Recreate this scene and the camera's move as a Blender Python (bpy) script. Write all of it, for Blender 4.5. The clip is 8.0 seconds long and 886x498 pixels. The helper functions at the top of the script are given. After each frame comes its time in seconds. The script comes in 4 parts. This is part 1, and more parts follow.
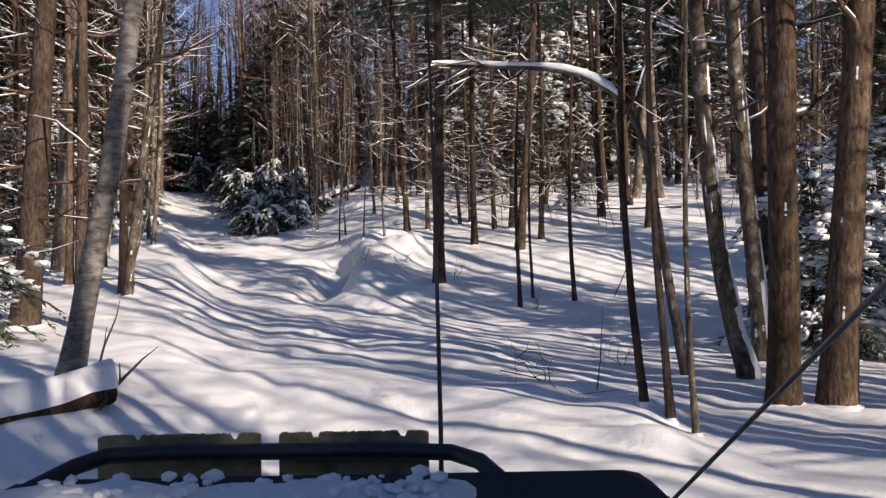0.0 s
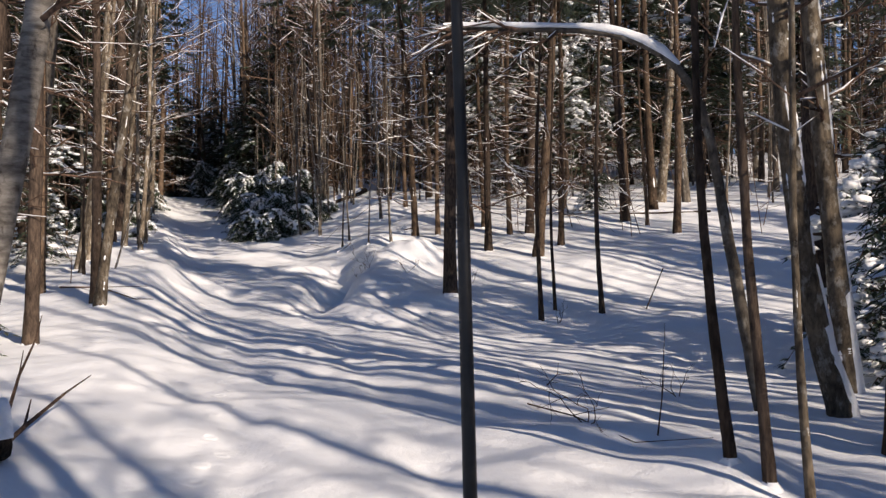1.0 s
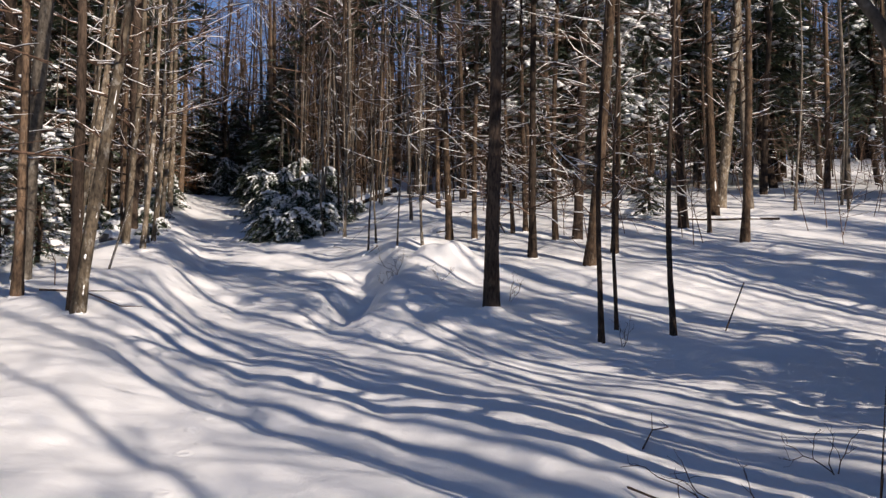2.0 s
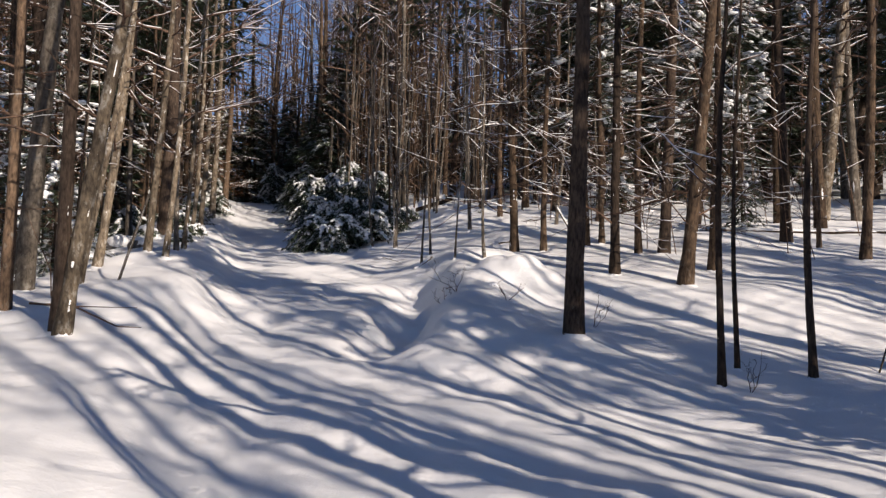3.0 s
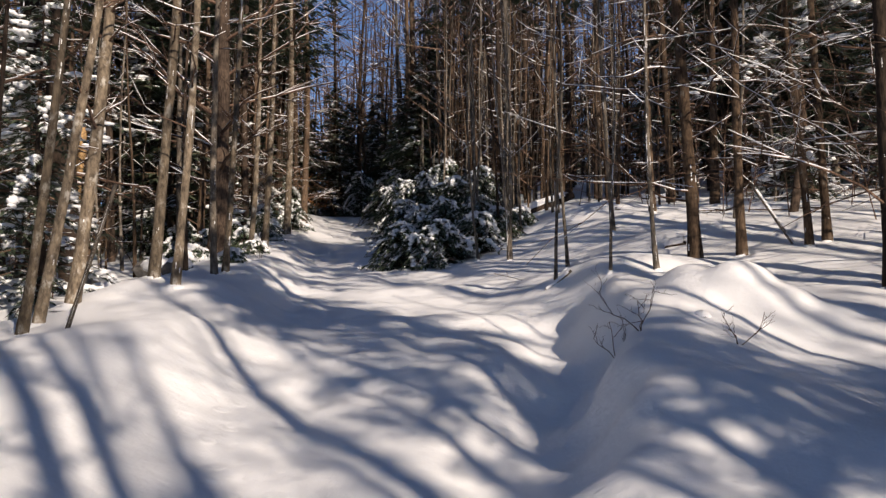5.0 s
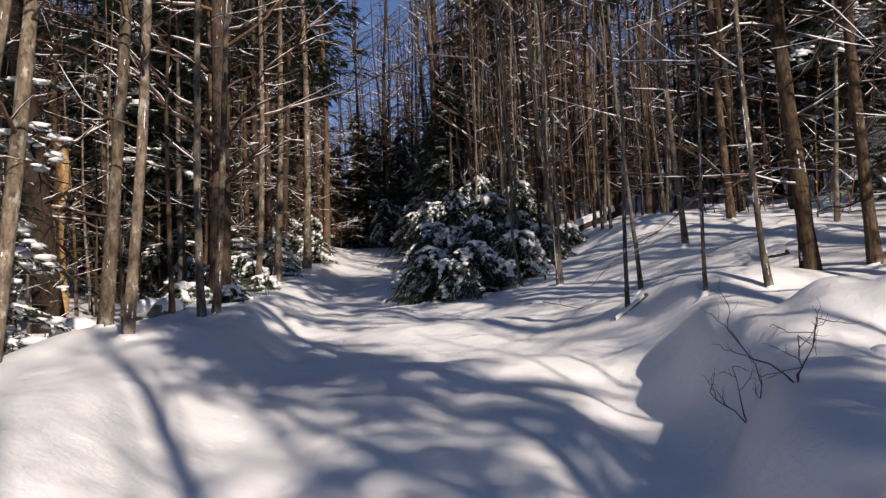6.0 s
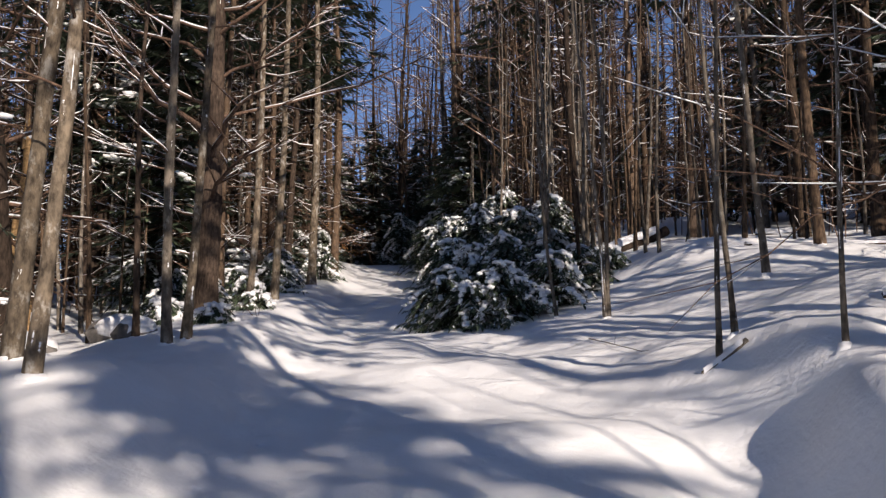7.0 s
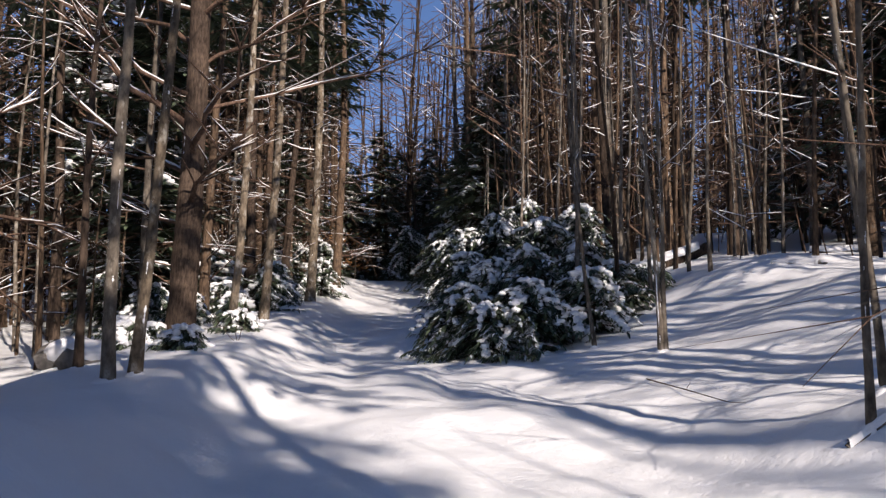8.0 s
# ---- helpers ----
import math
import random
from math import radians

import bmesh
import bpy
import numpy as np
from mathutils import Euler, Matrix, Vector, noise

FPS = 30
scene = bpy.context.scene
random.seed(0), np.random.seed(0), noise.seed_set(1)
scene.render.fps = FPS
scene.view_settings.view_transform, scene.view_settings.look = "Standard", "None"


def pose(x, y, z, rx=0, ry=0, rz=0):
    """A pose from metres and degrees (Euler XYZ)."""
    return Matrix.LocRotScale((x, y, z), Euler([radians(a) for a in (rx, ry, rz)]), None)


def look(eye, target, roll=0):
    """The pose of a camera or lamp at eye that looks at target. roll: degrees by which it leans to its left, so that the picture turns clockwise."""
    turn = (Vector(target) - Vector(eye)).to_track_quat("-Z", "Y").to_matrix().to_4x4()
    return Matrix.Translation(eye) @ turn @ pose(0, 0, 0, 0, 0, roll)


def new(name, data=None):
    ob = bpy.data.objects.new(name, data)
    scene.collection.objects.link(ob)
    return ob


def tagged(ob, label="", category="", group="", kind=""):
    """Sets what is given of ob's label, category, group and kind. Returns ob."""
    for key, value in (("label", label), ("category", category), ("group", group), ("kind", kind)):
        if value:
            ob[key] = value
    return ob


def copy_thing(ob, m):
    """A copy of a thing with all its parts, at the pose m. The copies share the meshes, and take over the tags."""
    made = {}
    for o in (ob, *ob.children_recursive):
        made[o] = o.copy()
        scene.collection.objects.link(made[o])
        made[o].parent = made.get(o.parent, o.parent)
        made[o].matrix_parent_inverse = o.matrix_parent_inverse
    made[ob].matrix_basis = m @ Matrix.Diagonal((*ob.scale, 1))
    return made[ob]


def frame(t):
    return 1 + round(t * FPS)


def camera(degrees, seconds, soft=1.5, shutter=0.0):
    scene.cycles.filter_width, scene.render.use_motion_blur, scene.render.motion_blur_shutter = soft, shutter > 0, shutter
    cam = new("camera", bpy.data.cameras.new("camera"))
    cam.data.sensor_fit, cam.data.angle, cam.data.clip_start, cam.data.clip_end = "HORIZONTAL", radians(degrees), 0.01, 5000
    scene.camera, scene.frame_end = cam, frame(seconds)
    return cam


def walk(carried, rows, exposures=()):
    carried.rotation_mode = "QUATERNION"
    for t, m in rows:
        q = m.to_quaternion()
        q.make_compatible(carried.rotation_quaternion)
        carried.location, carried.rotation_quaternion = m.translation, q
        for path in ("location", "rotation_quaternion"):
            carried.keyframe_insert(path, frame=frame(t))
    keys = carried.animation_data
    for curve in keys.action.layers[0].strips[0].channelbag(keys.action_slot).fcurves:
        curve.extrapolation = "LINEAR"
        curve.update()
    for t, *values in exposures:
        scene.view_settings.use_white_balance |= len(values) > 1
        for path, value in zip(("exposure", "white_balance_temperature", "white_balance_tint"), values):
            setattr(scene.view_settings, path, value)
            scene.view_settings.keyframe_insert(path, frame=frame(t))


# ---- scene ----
cam = camera(54.6, 8.0, 1.4)
METRES, EYE, TILT, LEAN, TURN = 25.0, 1.75, 2.0, 1.0, 0.0
ROWS = [
    (0.0, 0.0, 0.0, 0.0, -0.0, 0.0, -0.0),
    (0.5, -0.0002, 0.0377, -0.0013, 0.16, 0.39, 0.02),
    (1.0, -0.0015, 0.0913, -0.0024, 0.67, 0.57, -0.16),
    (2.5, -0.0219, 0.2736, -0.0011, 4.07, 1.27, -1.97),
    (3.0, -0.0326, 0.3408, -0.0007, 5.95, 1.7, -2.28),
    (3.5, -0.0468, 0.4129, 0.0015, 7.82, 1.88, -2.32),
    (4.0, -0.0625, 0.4854, 0.0028, 9.62, 2.21, -2.21),
    (4.5, -0.0808, 0.5564, 0.0049, 11.01, 2.07, -1.88),
    (6.0, -0.1259, 0.7612, 0.0077, 15.01, 4.64, 2.03),
    (6.5, -0.1469, 0.8193, 0.0128, 15.88, 5.56, 1.03),
    (7.0, -0.1636, 0.8733, 0.0177, 15.66, 5.93, -0.02),
    (7.5, -0.1829, 0.9232, 0.0226, 15.63, 6.25, -1.4),
    (8.0, -0.1985, 0.9744, 0.0277, 16.04, 7.0, -0.82),
]
walk(cam, [(t, pose(0, 0, EYE, TILT, LEAN, TURN) @ pose(METRES * x, METRES * y, METRES * z, 90 + pitch, roll, yaw)) for t, x, y, z, yaw, pitch, roll in ROWS],
     exposures=[(0.0, 0.3, 6350, 20), (2.5, 0.18, 6250, 20), (4.5, 0.15, 6450, 20), (6.0, 0.04, 6250, 21), (7.0, 0.22, 6200, 21), (8.0, 0.38, 6050, 22)])

# ---- daylight: a low winter sun behind and to the right, clear sky ----
SUN_HIGH = 24.5
TO_SUN = Vector((.69 * math.cos(radians(SUN_HIGH)), -.724 * math.cos(radians(SUN_HIGH)), math.sin(radians(SUN_HIGH))))
world = bpy.data.worlds.new("winter_sky")
scene.world = world
world.use_nodes = True
sky = world.node_tree.nodes.new("ShaderNodeTexSky")
sky.sky_type, sky.sun_disc = "NISHITA", False
sky.sun_elevation, sky.sun_rotation = radians(SUN_HIGH), math.atan2(TO_SUN.x, TO_SUN.y)
sky.altitude, sky.dust_density, sky.air_density = 1500, .05, 1.0
sky.ozone_density = 3.5
world.node_tree.links.new(sky.outputs[0], world.node_tree.nodes["Background"].inputs[0])
world.node_tree.nodes["Background"].inputs[1].default_value = 0.085
lamp = bpy.data.lights.new("sun", "SUN")
lamp.energy, lamp.angle, lamp.color = 5.4, radians(.6), (1, .885, .68)
sun = new("sun", lamp)
sun.matrix_world = look(TO_SUN * 90, (0, 0, 0))


# ---- materials ----
def material(name, rough=.8):
    m = bpy.data.materials.new(name)
    m.use_nodes = True
    nodes, links = m.node_tree.nodes, m.node_tree.links
    shader = nodes["Principled BSDF"]
    shader.inputs["Roughness"].default_value = rough
    return m, nodes, links, shader


def mixed(nodes, links, shader, fac, stops):
    ramp = nodes.new("ShaderNodeValToRGB")
    while len(ramp.color_ramp.elements) < len(stops):
        ramp.color_ramp.elements.new(.5)
    for e, (at, col) in zip(ramp.color_ramp.elements, stops):
        e.position, e.color = at, (*col, 1)
    links.new(fac, ramp.inputs[0])
    return ramp.outputs[0]


def noise_of(nodes, links, scale, detail=4.0, stretch=None, rough=.55):
    where = nodes.new("ShaderNodeTexCoord")
    n = nodes.new("ShaderNodeTexNoise")
    n.inputs["Scale"].default_value, n.inputs["Detail"].default_value, n.inputs["Roughness"].default_value = scale, detail, rough
    out = where.outputs["Object"]
    if stretch:
        s = nodes.new("ShaderNodeMapping")
        s.inputs["Scale"].default_value = stretch
        links.new(out, s.inputs[0])
        out = s.outputs[0]
    links.new(out, n.inputs["Vector"])
    return n.outputs[0]


def bumped(nodes, links, shader, height, strength, distance):
    b = nodes.new("ShaderNodeBump")
    b.inputs["Strength"].default_value, b.inputs["Distance"].default_value = strength, distance
    links.new(height, b.inputs["Height"])
    links.new(b.outputs[0], shader.inputs["Normal"])


def snow_material(name, tone, fine):
    m, nodes, links, shader = material(name, .55)
    big = noise_of(nodes, links, 1.3, 3)
    links.new(mixed(nodes, links, shader, big, [(.3, [c * .96 for c in tone]), (.7, tone)]), shader.inputs["Base Color"])
    shader.inputs["Specular IOR Level"].default_value = .3
    bumped(nodes, links, shader, noise_of(nodes, links, fine, 6, None, .65), .5, .035)
    return m


def bark_material(name, dark, light, spots, spot_at, ridge=(15, 15, 4.2), depth=.9):
    """Furrowed bark: ridges that run up the stem, lichen spots, a shift of tone from tree to tree."""
    m, nodes, links, shader = material(name, .9)
    shader.inputs["Specular IOR Level"].default_value = .15
    furrow = noise_of(nodes, links, 1.6, 6, ridge, .6)
    base = mixed(nodes, links, shader, furrow, [(.32, dark), (.62, light)])
    patch = noise_of(nodes, links, 7.5, 7, (1, 1, .6), .68)
    mask = mixed(nodes, links, shader, patch, [(spot_at, (0, 0, 0)), (spot_at + .1, (1, 1, 1))])
    over = nodes.new("ShaderNodeMixRGB")
    over.inputs[2].default_value = (*spots, 1)
    links.new(mask, over.inputs[0])
    links.new(base, over.inputs[1])
    info = nodes.new("ShaderNodeObjectInfo")
    tone = nodes.new("ShaderNodeHueSaturation")
    spread = nodes.new("ShaderNodeMapRange")
    spread.inputs[3].default_value, spread.inputs[4].default_value = .6, 1.3
    links.new(info.outputs["Random"], spread.inputs[0])
    links.new(spread.outputs[0], tone.inputs["Value"])
    links.new(over.outputs[0], tone.inputs["Color"])
    broad = mixed(nodes, links, shader, noise_of(nodes, links, 2.1, 5, (1, 1, .8), .6), [(.36, (.55, .55, .57)), (.58, (1, 1, 1))])
    damp = nodes.new("ShaderNodeMixRGB")
    damp.blend_type = "MULTIPLY"
    damp.inputs[0].default_value = 1
    links.new(tone.outputs[0], damp.inputs[1])
    links.new(broad, damp.inputs[2])
    links.new(damp.outputs[0], shader.inputs["Base Color"])
    bumped(nodes, links, shader, furrow, depth, .03)
    return m


def needle_material(name, dark, light):
    m, nodes, links, shader = material(name, .6)
    shader.inputs["Specular IOR Level"].default_value = .3
    geo = nodes.new("ShaderNodeNewGeometry")
    links.new(mixed(nodes, links, shader, geo.outputs["Random Per Island"], [(.0, dark), (.75, light), (1, [c * 1.25 for c in light])]), shader.inputs["Base Color"])
    return m


def plain_material(name, colour, rough, metal=0.0, grain=60.0, vary=.25, bump=.1):
    m, nodes, links, shader = material(name, rough)
    shader.inputs["Metallic"].default_value = metal
    n = noise_of(nodes, links, grain, 5)
    links.new(mixed(nodes, links, shader, n, [(.3, [c * (1 - vary) for c in colour]), (.7, [min(1, c * (1 + vary)) for c in colour])]), shader.inputs["Base Color"])
    bumped(nodes, links, shader, n, bump, .004)
    return m


SNOW = snow_material("ground_snow", (.90, .91, .92), 9)
LOAD = snow_material("branch_snow", (.88, .89, .91), 30)
BARK = {
    "dark": bark_material("bark_dark", (.025, .018, .014), (.095, .068, .05), (.13, .125, .10), .62),
    "brown": bark_material("bark_brown", (.036, .025, .018), (.16, .108, .07), (.21, .19, .16), .58),
    "tan": bark_material("bark_tan", (.058, .046, .034), (.215, .172, .122), (.37, .345, .30), .54, (11, 11, 5), .7),
    "grey": bark_material("bark_grey", (.06, .05, .04), (.20, .17, .135), (.30, .28, .24), .56, (9, 9, 4), .5),
    "birch": bark_material("bark_birch", (.10, .085, .07), (.38, .35, .31), (.075, .06, .05), .57, (4, 4, 11), .5),
}
TWIG = bark_material("twig_bark", (.06, .038, .028), (.195, .125, .088), (.25, .21, .18), .64)
NEEDLES = needle_material("hemlock_needles", (.027, .040, .026), (.084, .110, .066))
DRY = needle_material("dry_leaves", (.20, .085, .03), (.38, .19, .07))
ROT = plain_material("rotten_wood", (.40, .25, .11), .9, 0, 14, .5, .6)
STONE = plain_material("field_stone", (.13, .12, .11), .85, 0, 8, .4, .5)
BLACK = plain_material("black_paint", (.018, .018, .02), .45, 0, 40, .3, .1)
RUBBER = plain_material("tyre_rubber", (.02, .02, .02), .85, 0, 30, .3, .3)
BOARD = plain_material("weathered_board", (.20, .175, .10), .8, 0, 9, .5, .5)
STEEL = plain_material("steel_cable", (.20, .19, .17), .5, .7, 90, .3, .3)


# ---- the lie of the land ----
TRAIL_Y = [-40, 0, 2.3, 6.8, 10.3, 13.9, 19, 21.8, 24.3, 28, 32, 36, 40, 52, 61, 75, 90, 400]
TRAIL_Z = [-1.2, 0, .02, .2, .42, .62, .95, 1.28, 1.63, 2.2, 2.8, 3.45, 4.1, 6.0, 8.2, 9.7, 10, 10]
CURVE_Y = [-40, 0, 6.8, 10.3, 13.9, 19, 24.3, 30, 40, 50, 61, 75, 120, 400]
CURVE_X = [1, 0, -.54, -1.16, -2.0, -3.2, -4.95, -6.9, -10.3, -14.1, -18.0, -23, -45, -180]


def ease(a, b, v):
    s = np.clip((v - a) / (b - a), 0, 1)
    return s * s * (3 - 2 * s)


def along(y, ys, vs):
    return sum(w * np.interp(y + o, ys, vs) for o, w in ((-1.5, .25), (0, .5), (1.5, .25)))


def lump(x, y, cx, cy, rx, ry, h, turn=0.0):
    c, s = math.cos(radians(turn)), math.sin(radians(turn))
    u, v = ((x - cx) * c + (y - cy) * s) / rx, (-(x - cx) * s + (y - cy) * c) / ry
    return h * np.exp(-(u * u + v * v))


def dome(x, y, cx, cy, rx, ry, h):
    """A snow-covered boulder: steep sides, a broad rounded top."""
    q = ((x - cx) / rx) ** 2 + ((y - cy) / ry) ** 2
    return h * np.exp(-q ** 3 * .7 - .3 * q)


def waves(x, y, scale, phase):
    """Soft wind-blown unevenness from a few crossed sines."""
    u, v = x / scale, y / scale
    return (np.sin(u * 1.7 + 1.3 * np.sin(v * 1.1 + phase)) + np.sin(v * 2.1 + 1.6 * np.sin(u * .9 - phase)) + .6 * np.sin(u * 3.3 - v * 2.7 + phase)) / 2.6


def ground(x, y):
    """Height of the snow at x, y: trail, banks, ditch, mounds and drifts."""
    x, y = np.asarray(x, float), np.asarray(y, float)
    d = x - along(y, CURVE_Y, CURVE_X)
    z = along(y, TRAIL_Y, TRAIL_Z)
    z = z + ease(1.25, 2.9, -d) * np.interp(y, [0, 8, 16, 20, 24, 40, 80], [.3, .3, .3, .35, .6, .5, .3])
    z = z - ease(4.0, 6.5, -d) * np.interp(y, [18, 26, 34], [0, .3, .4]) + ease(10, 45, -d) * .6
    z = z + ease(2.0, 4.0, d) * np.interp(y, [0, 8, 20, 23.5, 27, 31, 36, 50], [.05, -.05, -.25, .0, .4, .35, .35, .3])
    z = z + ease(3.5, 8, d) * np.interp(y, [24, 28, 31, 34, 40, 54, 75], [0, .2, .5, .85, 1.1, 1.3, 1.3])
    z = z + ease(8, 45, d) * np.interp(y, [0, 20, 40], [.5, .6, 1.0])
    # mounds of ploughed-up earth under snow right of the ditch, and the crest of the left bank
    z = z + dome(x, y, -1.25, 27.85, .74, .8, .42) + dome(x, y, -.75, 27.3, .6, .5, .22) + lump(x, y, -.3, 27.0, .9, .6, .12)
    z = z + lump(x, y, -.2, 22.6, 1.3, 1.1, .2) + lump(x, y, -1.2, 23.6, 1.2, 1.0, .2) + lump(x, y, -1.7, 20.6, 1.2, .8, .15, -30)
    z = z + lump(x, y, -2.0, 30.6, 1.1, .8, .3) + lump(x, y, -2.6, 36.5, 1.6, 1.1, .3) + lump(x, y, -1.6, 34, 1.2, .9, .25)
    z = z + lump(x, y, -4.2, 41, 1.7, 1.2, .3) + lump(x, y, -3.3, 31.4, 1.0, .9, .28) + lump(x, y, -10.0, 28.6, 1.8, 1.4, .3) + lump(x, y, -7.7, 21.4, 1.5, 1.5, .1) + lump(x, y, -8.1, 24.2, 1.2, 3.4, .16, -14)
    # steep-sided ridge of ploughed earth, and the ditch between it and the trail
    side = np.interp(y, [20, 23, 27, 29, 31, 33], [-2.1, -2.3, -2.3, -2.55, -3.1, -3.6]) + .09 * np.sin(y * 1.7) + .05 * np.sin(y * 4.3)
    z = z + np.interp(y, [20.3, 21.6, 23, 25, 27, 29, 31, 32], [0, .2, .4, .46, .4, .34, .2, 0]) * ease(-.6, 0, x - side) * np.exp(-(np.maximum(0, x - side) / 1.15) ** 2)
    z = z - np.interp(y, [21, 23.5, 26, 29, 31.5], [0, .4, .55, .42, 0]) * np.exp(-((x - side + .95) / .62) ** 2)
    # humps by the saplings and drifts on the trail
    z = z + lump(x, y, 2.15, 9.1, .45, .5, .18) + lump(x, y, 1.9, 7.9, .35, .4, .16) + lump(x, y, 1.4, 10.2, .8, .4, .1)
    z = z + lump(x, y, -5.6, 29.6, 1.3, .6, .12, 20) + lump(x, y, -6.6, 33.6, 1.4, .6, .1, 20)
    # two old wheel tracks, snowed over
    for side in (-.8, .8):
        z = z - .045 * np.exp(-((d - side) / .24) ** 2) * (1 + .5 * np.sin(y * .9 + side))
    return z + .035 * waves(x, y, 1.1, .4) + .05 * waves(x, y, 2.9, 1.9) + .019 * waves(x, y, .42, 4.1) + .009 * waves(x, y, .19, 2.2)


# ---- mesh tools ----
import functools


class Shape:
    """Gathers vertices and faces of one mesh."""

    def __init__(self):
        self.v, self.f, self.n = [], [], 0

    def put(self, verts, faces):
        self.v.append(np.asarray(verts, float))
        self.f.extend((faces + self.n).tolist())
        self.n += len(verts)

    def tube(self, line, radii, sides=6, tip=True):
        """A round, tapering stem along a line of points."""
        p = np.asarray(line, float)
        r = np.broadcast_to(np.asarray(radii, float), (len(p),))
        t = np.empty_like(p)
        t[0], t[-1], t[1:-1] = p[1] - p[0], p[-1] - p[-2], p[2:] - p[:-2]
        t /= np.sqrt((t * t).sum(1))[:, None] + 1e-9
        u = np.zeros_like(p)
        if abs(t[:, 2].sum()) > .75 * len(p):
            u[:, 1], u[:, 2] = t[:, 2], -t[:, 1]
        else:
            u[:, 0], u[:, 1] = t[:, 1], -t[:, 0]
        u /= np.sqrt((u * u).sum(1))[:, None] + 1e-9
        w = np.stack((t[:, 1] * u[:, 2] - t[:, 2] * u[:, 1], t[:, 2] * u[:, 0] - t[:, 0] * u[:, 2], t[:, 0] * u[:, 1] - t[:, 1] * u[:, 0]), 1)
        c, s = spokes(sides)
        rings = p[:, None] + r[:, None, None] * (c * u[:, None] + s * w[:, None])
        self.put(rings.reshape(-1, 3), grid_faces(len(p), sides, True))
        if tip:
            for end, k in ((0, 0), (1, len(p) - 1)):
                i = self.n - len(p) * sides + k * sides
                self.f.append([i + j for j in (range(sides) if end == 0 else reversed(range(sides)))])

    def shell(self, line, radii, facing, widths):
        """Snow blown against a stem: a strip of shell standing a little proud of it."""
        p = np.asarray(line, float)
        rows = []
        for k, (q, r, w) in enumerate(zip(p, radii, widths)):
            a = facing + np.linspace(-w, w, 5)
            bulge = r * .93 + np.array((0, .6, 1, .6, 0)) * (.008 + .09 * r) * min(1, w * 2)
            rows.append(np.stack((q[0] + np.cos(a) * bulge, q[1] + np.sin(a) * bulge, np.full(5, q[2])), 1))
        self.put(np.concatenate(rows), grid_faces(len(p), 5, False))

    def blob(self, centre, size, turn=0.0, rng=random, fine=False):
        """A lumpy pad."""
        ball_v, ball_f = (ROUND_V, ROUND_F) if fine else (BALL_V, BALL_F)
        v = ball_v * (1 + np.array([rng.uniform(-.18, .18) for _ in ball_v])[:, None] * (.5 if fine else 1))
        v = v * np.asarray(size)
        c, s = math.cos(turn), math.sin(turn)
        v = np.stack((v[:, 0] * c - v[:, 1] * s, v[:, 0] * s + v[:, 1] * c, v[:, 2]), 1)
        self.put(v + np.asarray(centre), ball_f)

    def spray(self, base, way, length, width, droop):
        """A flat, pointed tuft of needles, folded along its middle."""
        way = np.asarray(way, float)
        side = np.cross(way, (0, 0, 1))
        side = side / (np.linalg.norm(side) + 1e-9) * width
        b = np.asarray(base, float)
        m = b + way * length * .45
        e = b + way * length + np.array((0, 0, -droop * length))
        self.put([b, m + side - (0, 0, width * .5), e, m - side - (0, 0, width * .5)], np.array([[0, 1, 2], [0, 2, 3]]))

    def box(self, lo, hi):
        (a, b, c), (d, e, f) = lo, hi
        self.put([(a, b, c), (d, b, c), (d, e, c), (a, e, c), (a, b, f), (d, b, f), (d, e, f), (a, e, f)],
                 np.array([[0, 3, 2, 1], [4, 5, 6, 7], [0, 1, 5, 4], [1, 2, 6, 5], [2, 3, 7, 6], [3, 0, 4, 7]]))


@functools.lru_cache(None)
def spokes(sides):
    a = np.arange(sides) * 2 * np.pi / sides
    return np.cos(a)[None, :, None], np.sin(a)[None, :, None]


@functools.lru_cache(None)
def grid_faces(rows, cols, closed):
    i = np.arange(rows - 1)[:, None]
    j = np.arange(cols if closed else cols - 1)[None, :]
    n = (j + 1) % cols
    return np.stack((i * cols + j, i * cols + n, (i + 1) * cols + n, (i + 1) * cols + j), -1).reshape(-1, 4)


def ball(times):
    bm = bmesh.new()
    bmesh.ops.create_icosphere(bm, subdivisions=times, radius=1)
    bm.verts.ensure_lookup_table()
    v = np.array([q.co[:] for q in bm.verts])
    f = np.array([[q.index for q in p.verts] for p in bm.faces])
    bm.free()
    return v, f


BALL_V, BALL_F = ball(1)
ROUND_V, ROUND_F = ball(2)


def mesh_of(name, shape, mat, smooth=True):
    me = bpy.data.meshes.new(name)
    me.from_pydata(np.concatenate(shape.v).tolist() if shape.v else [], [], shape.f)
    me.materials.append(mat)
    if smooth:
        me.polygons.foreach_set("use_smooth", [True] * len(me.polygons))
    me.update()
    return me


def part(name, shape, mat, parent, label="", smooth=True):
    ob = new(name, mesh_of(name, shape, mat, smooth))
    ob.parent = parent
    return tagged(ob, label) if label else ob


def thing(name, label, category, place, group="", kind="", turn=0.0):
    ob = new(name)
    ob.empty_display_size = .2
    ob.matrix_world = pose(*place, 0, 0, turn)
    return tagged(ob, label, category, group, kind)


# ---- snow-covered ground, one sheet ----
def spaced(lo, fine_lo, fine_hi, hi, step, grow=1.16):
    mid = list(np.arange(fine_lo, fine_hi, step))
    out, s, v = [], step, fine_hi
    while v < hi:
        out.append(v)
        s *= grow
        v += s
    back, s, v = [], step, fine_lo
    while v > lo:
        s *= grow
        v -= s
        back.append(v)
    return np.array(back[::-1] + mid + out)


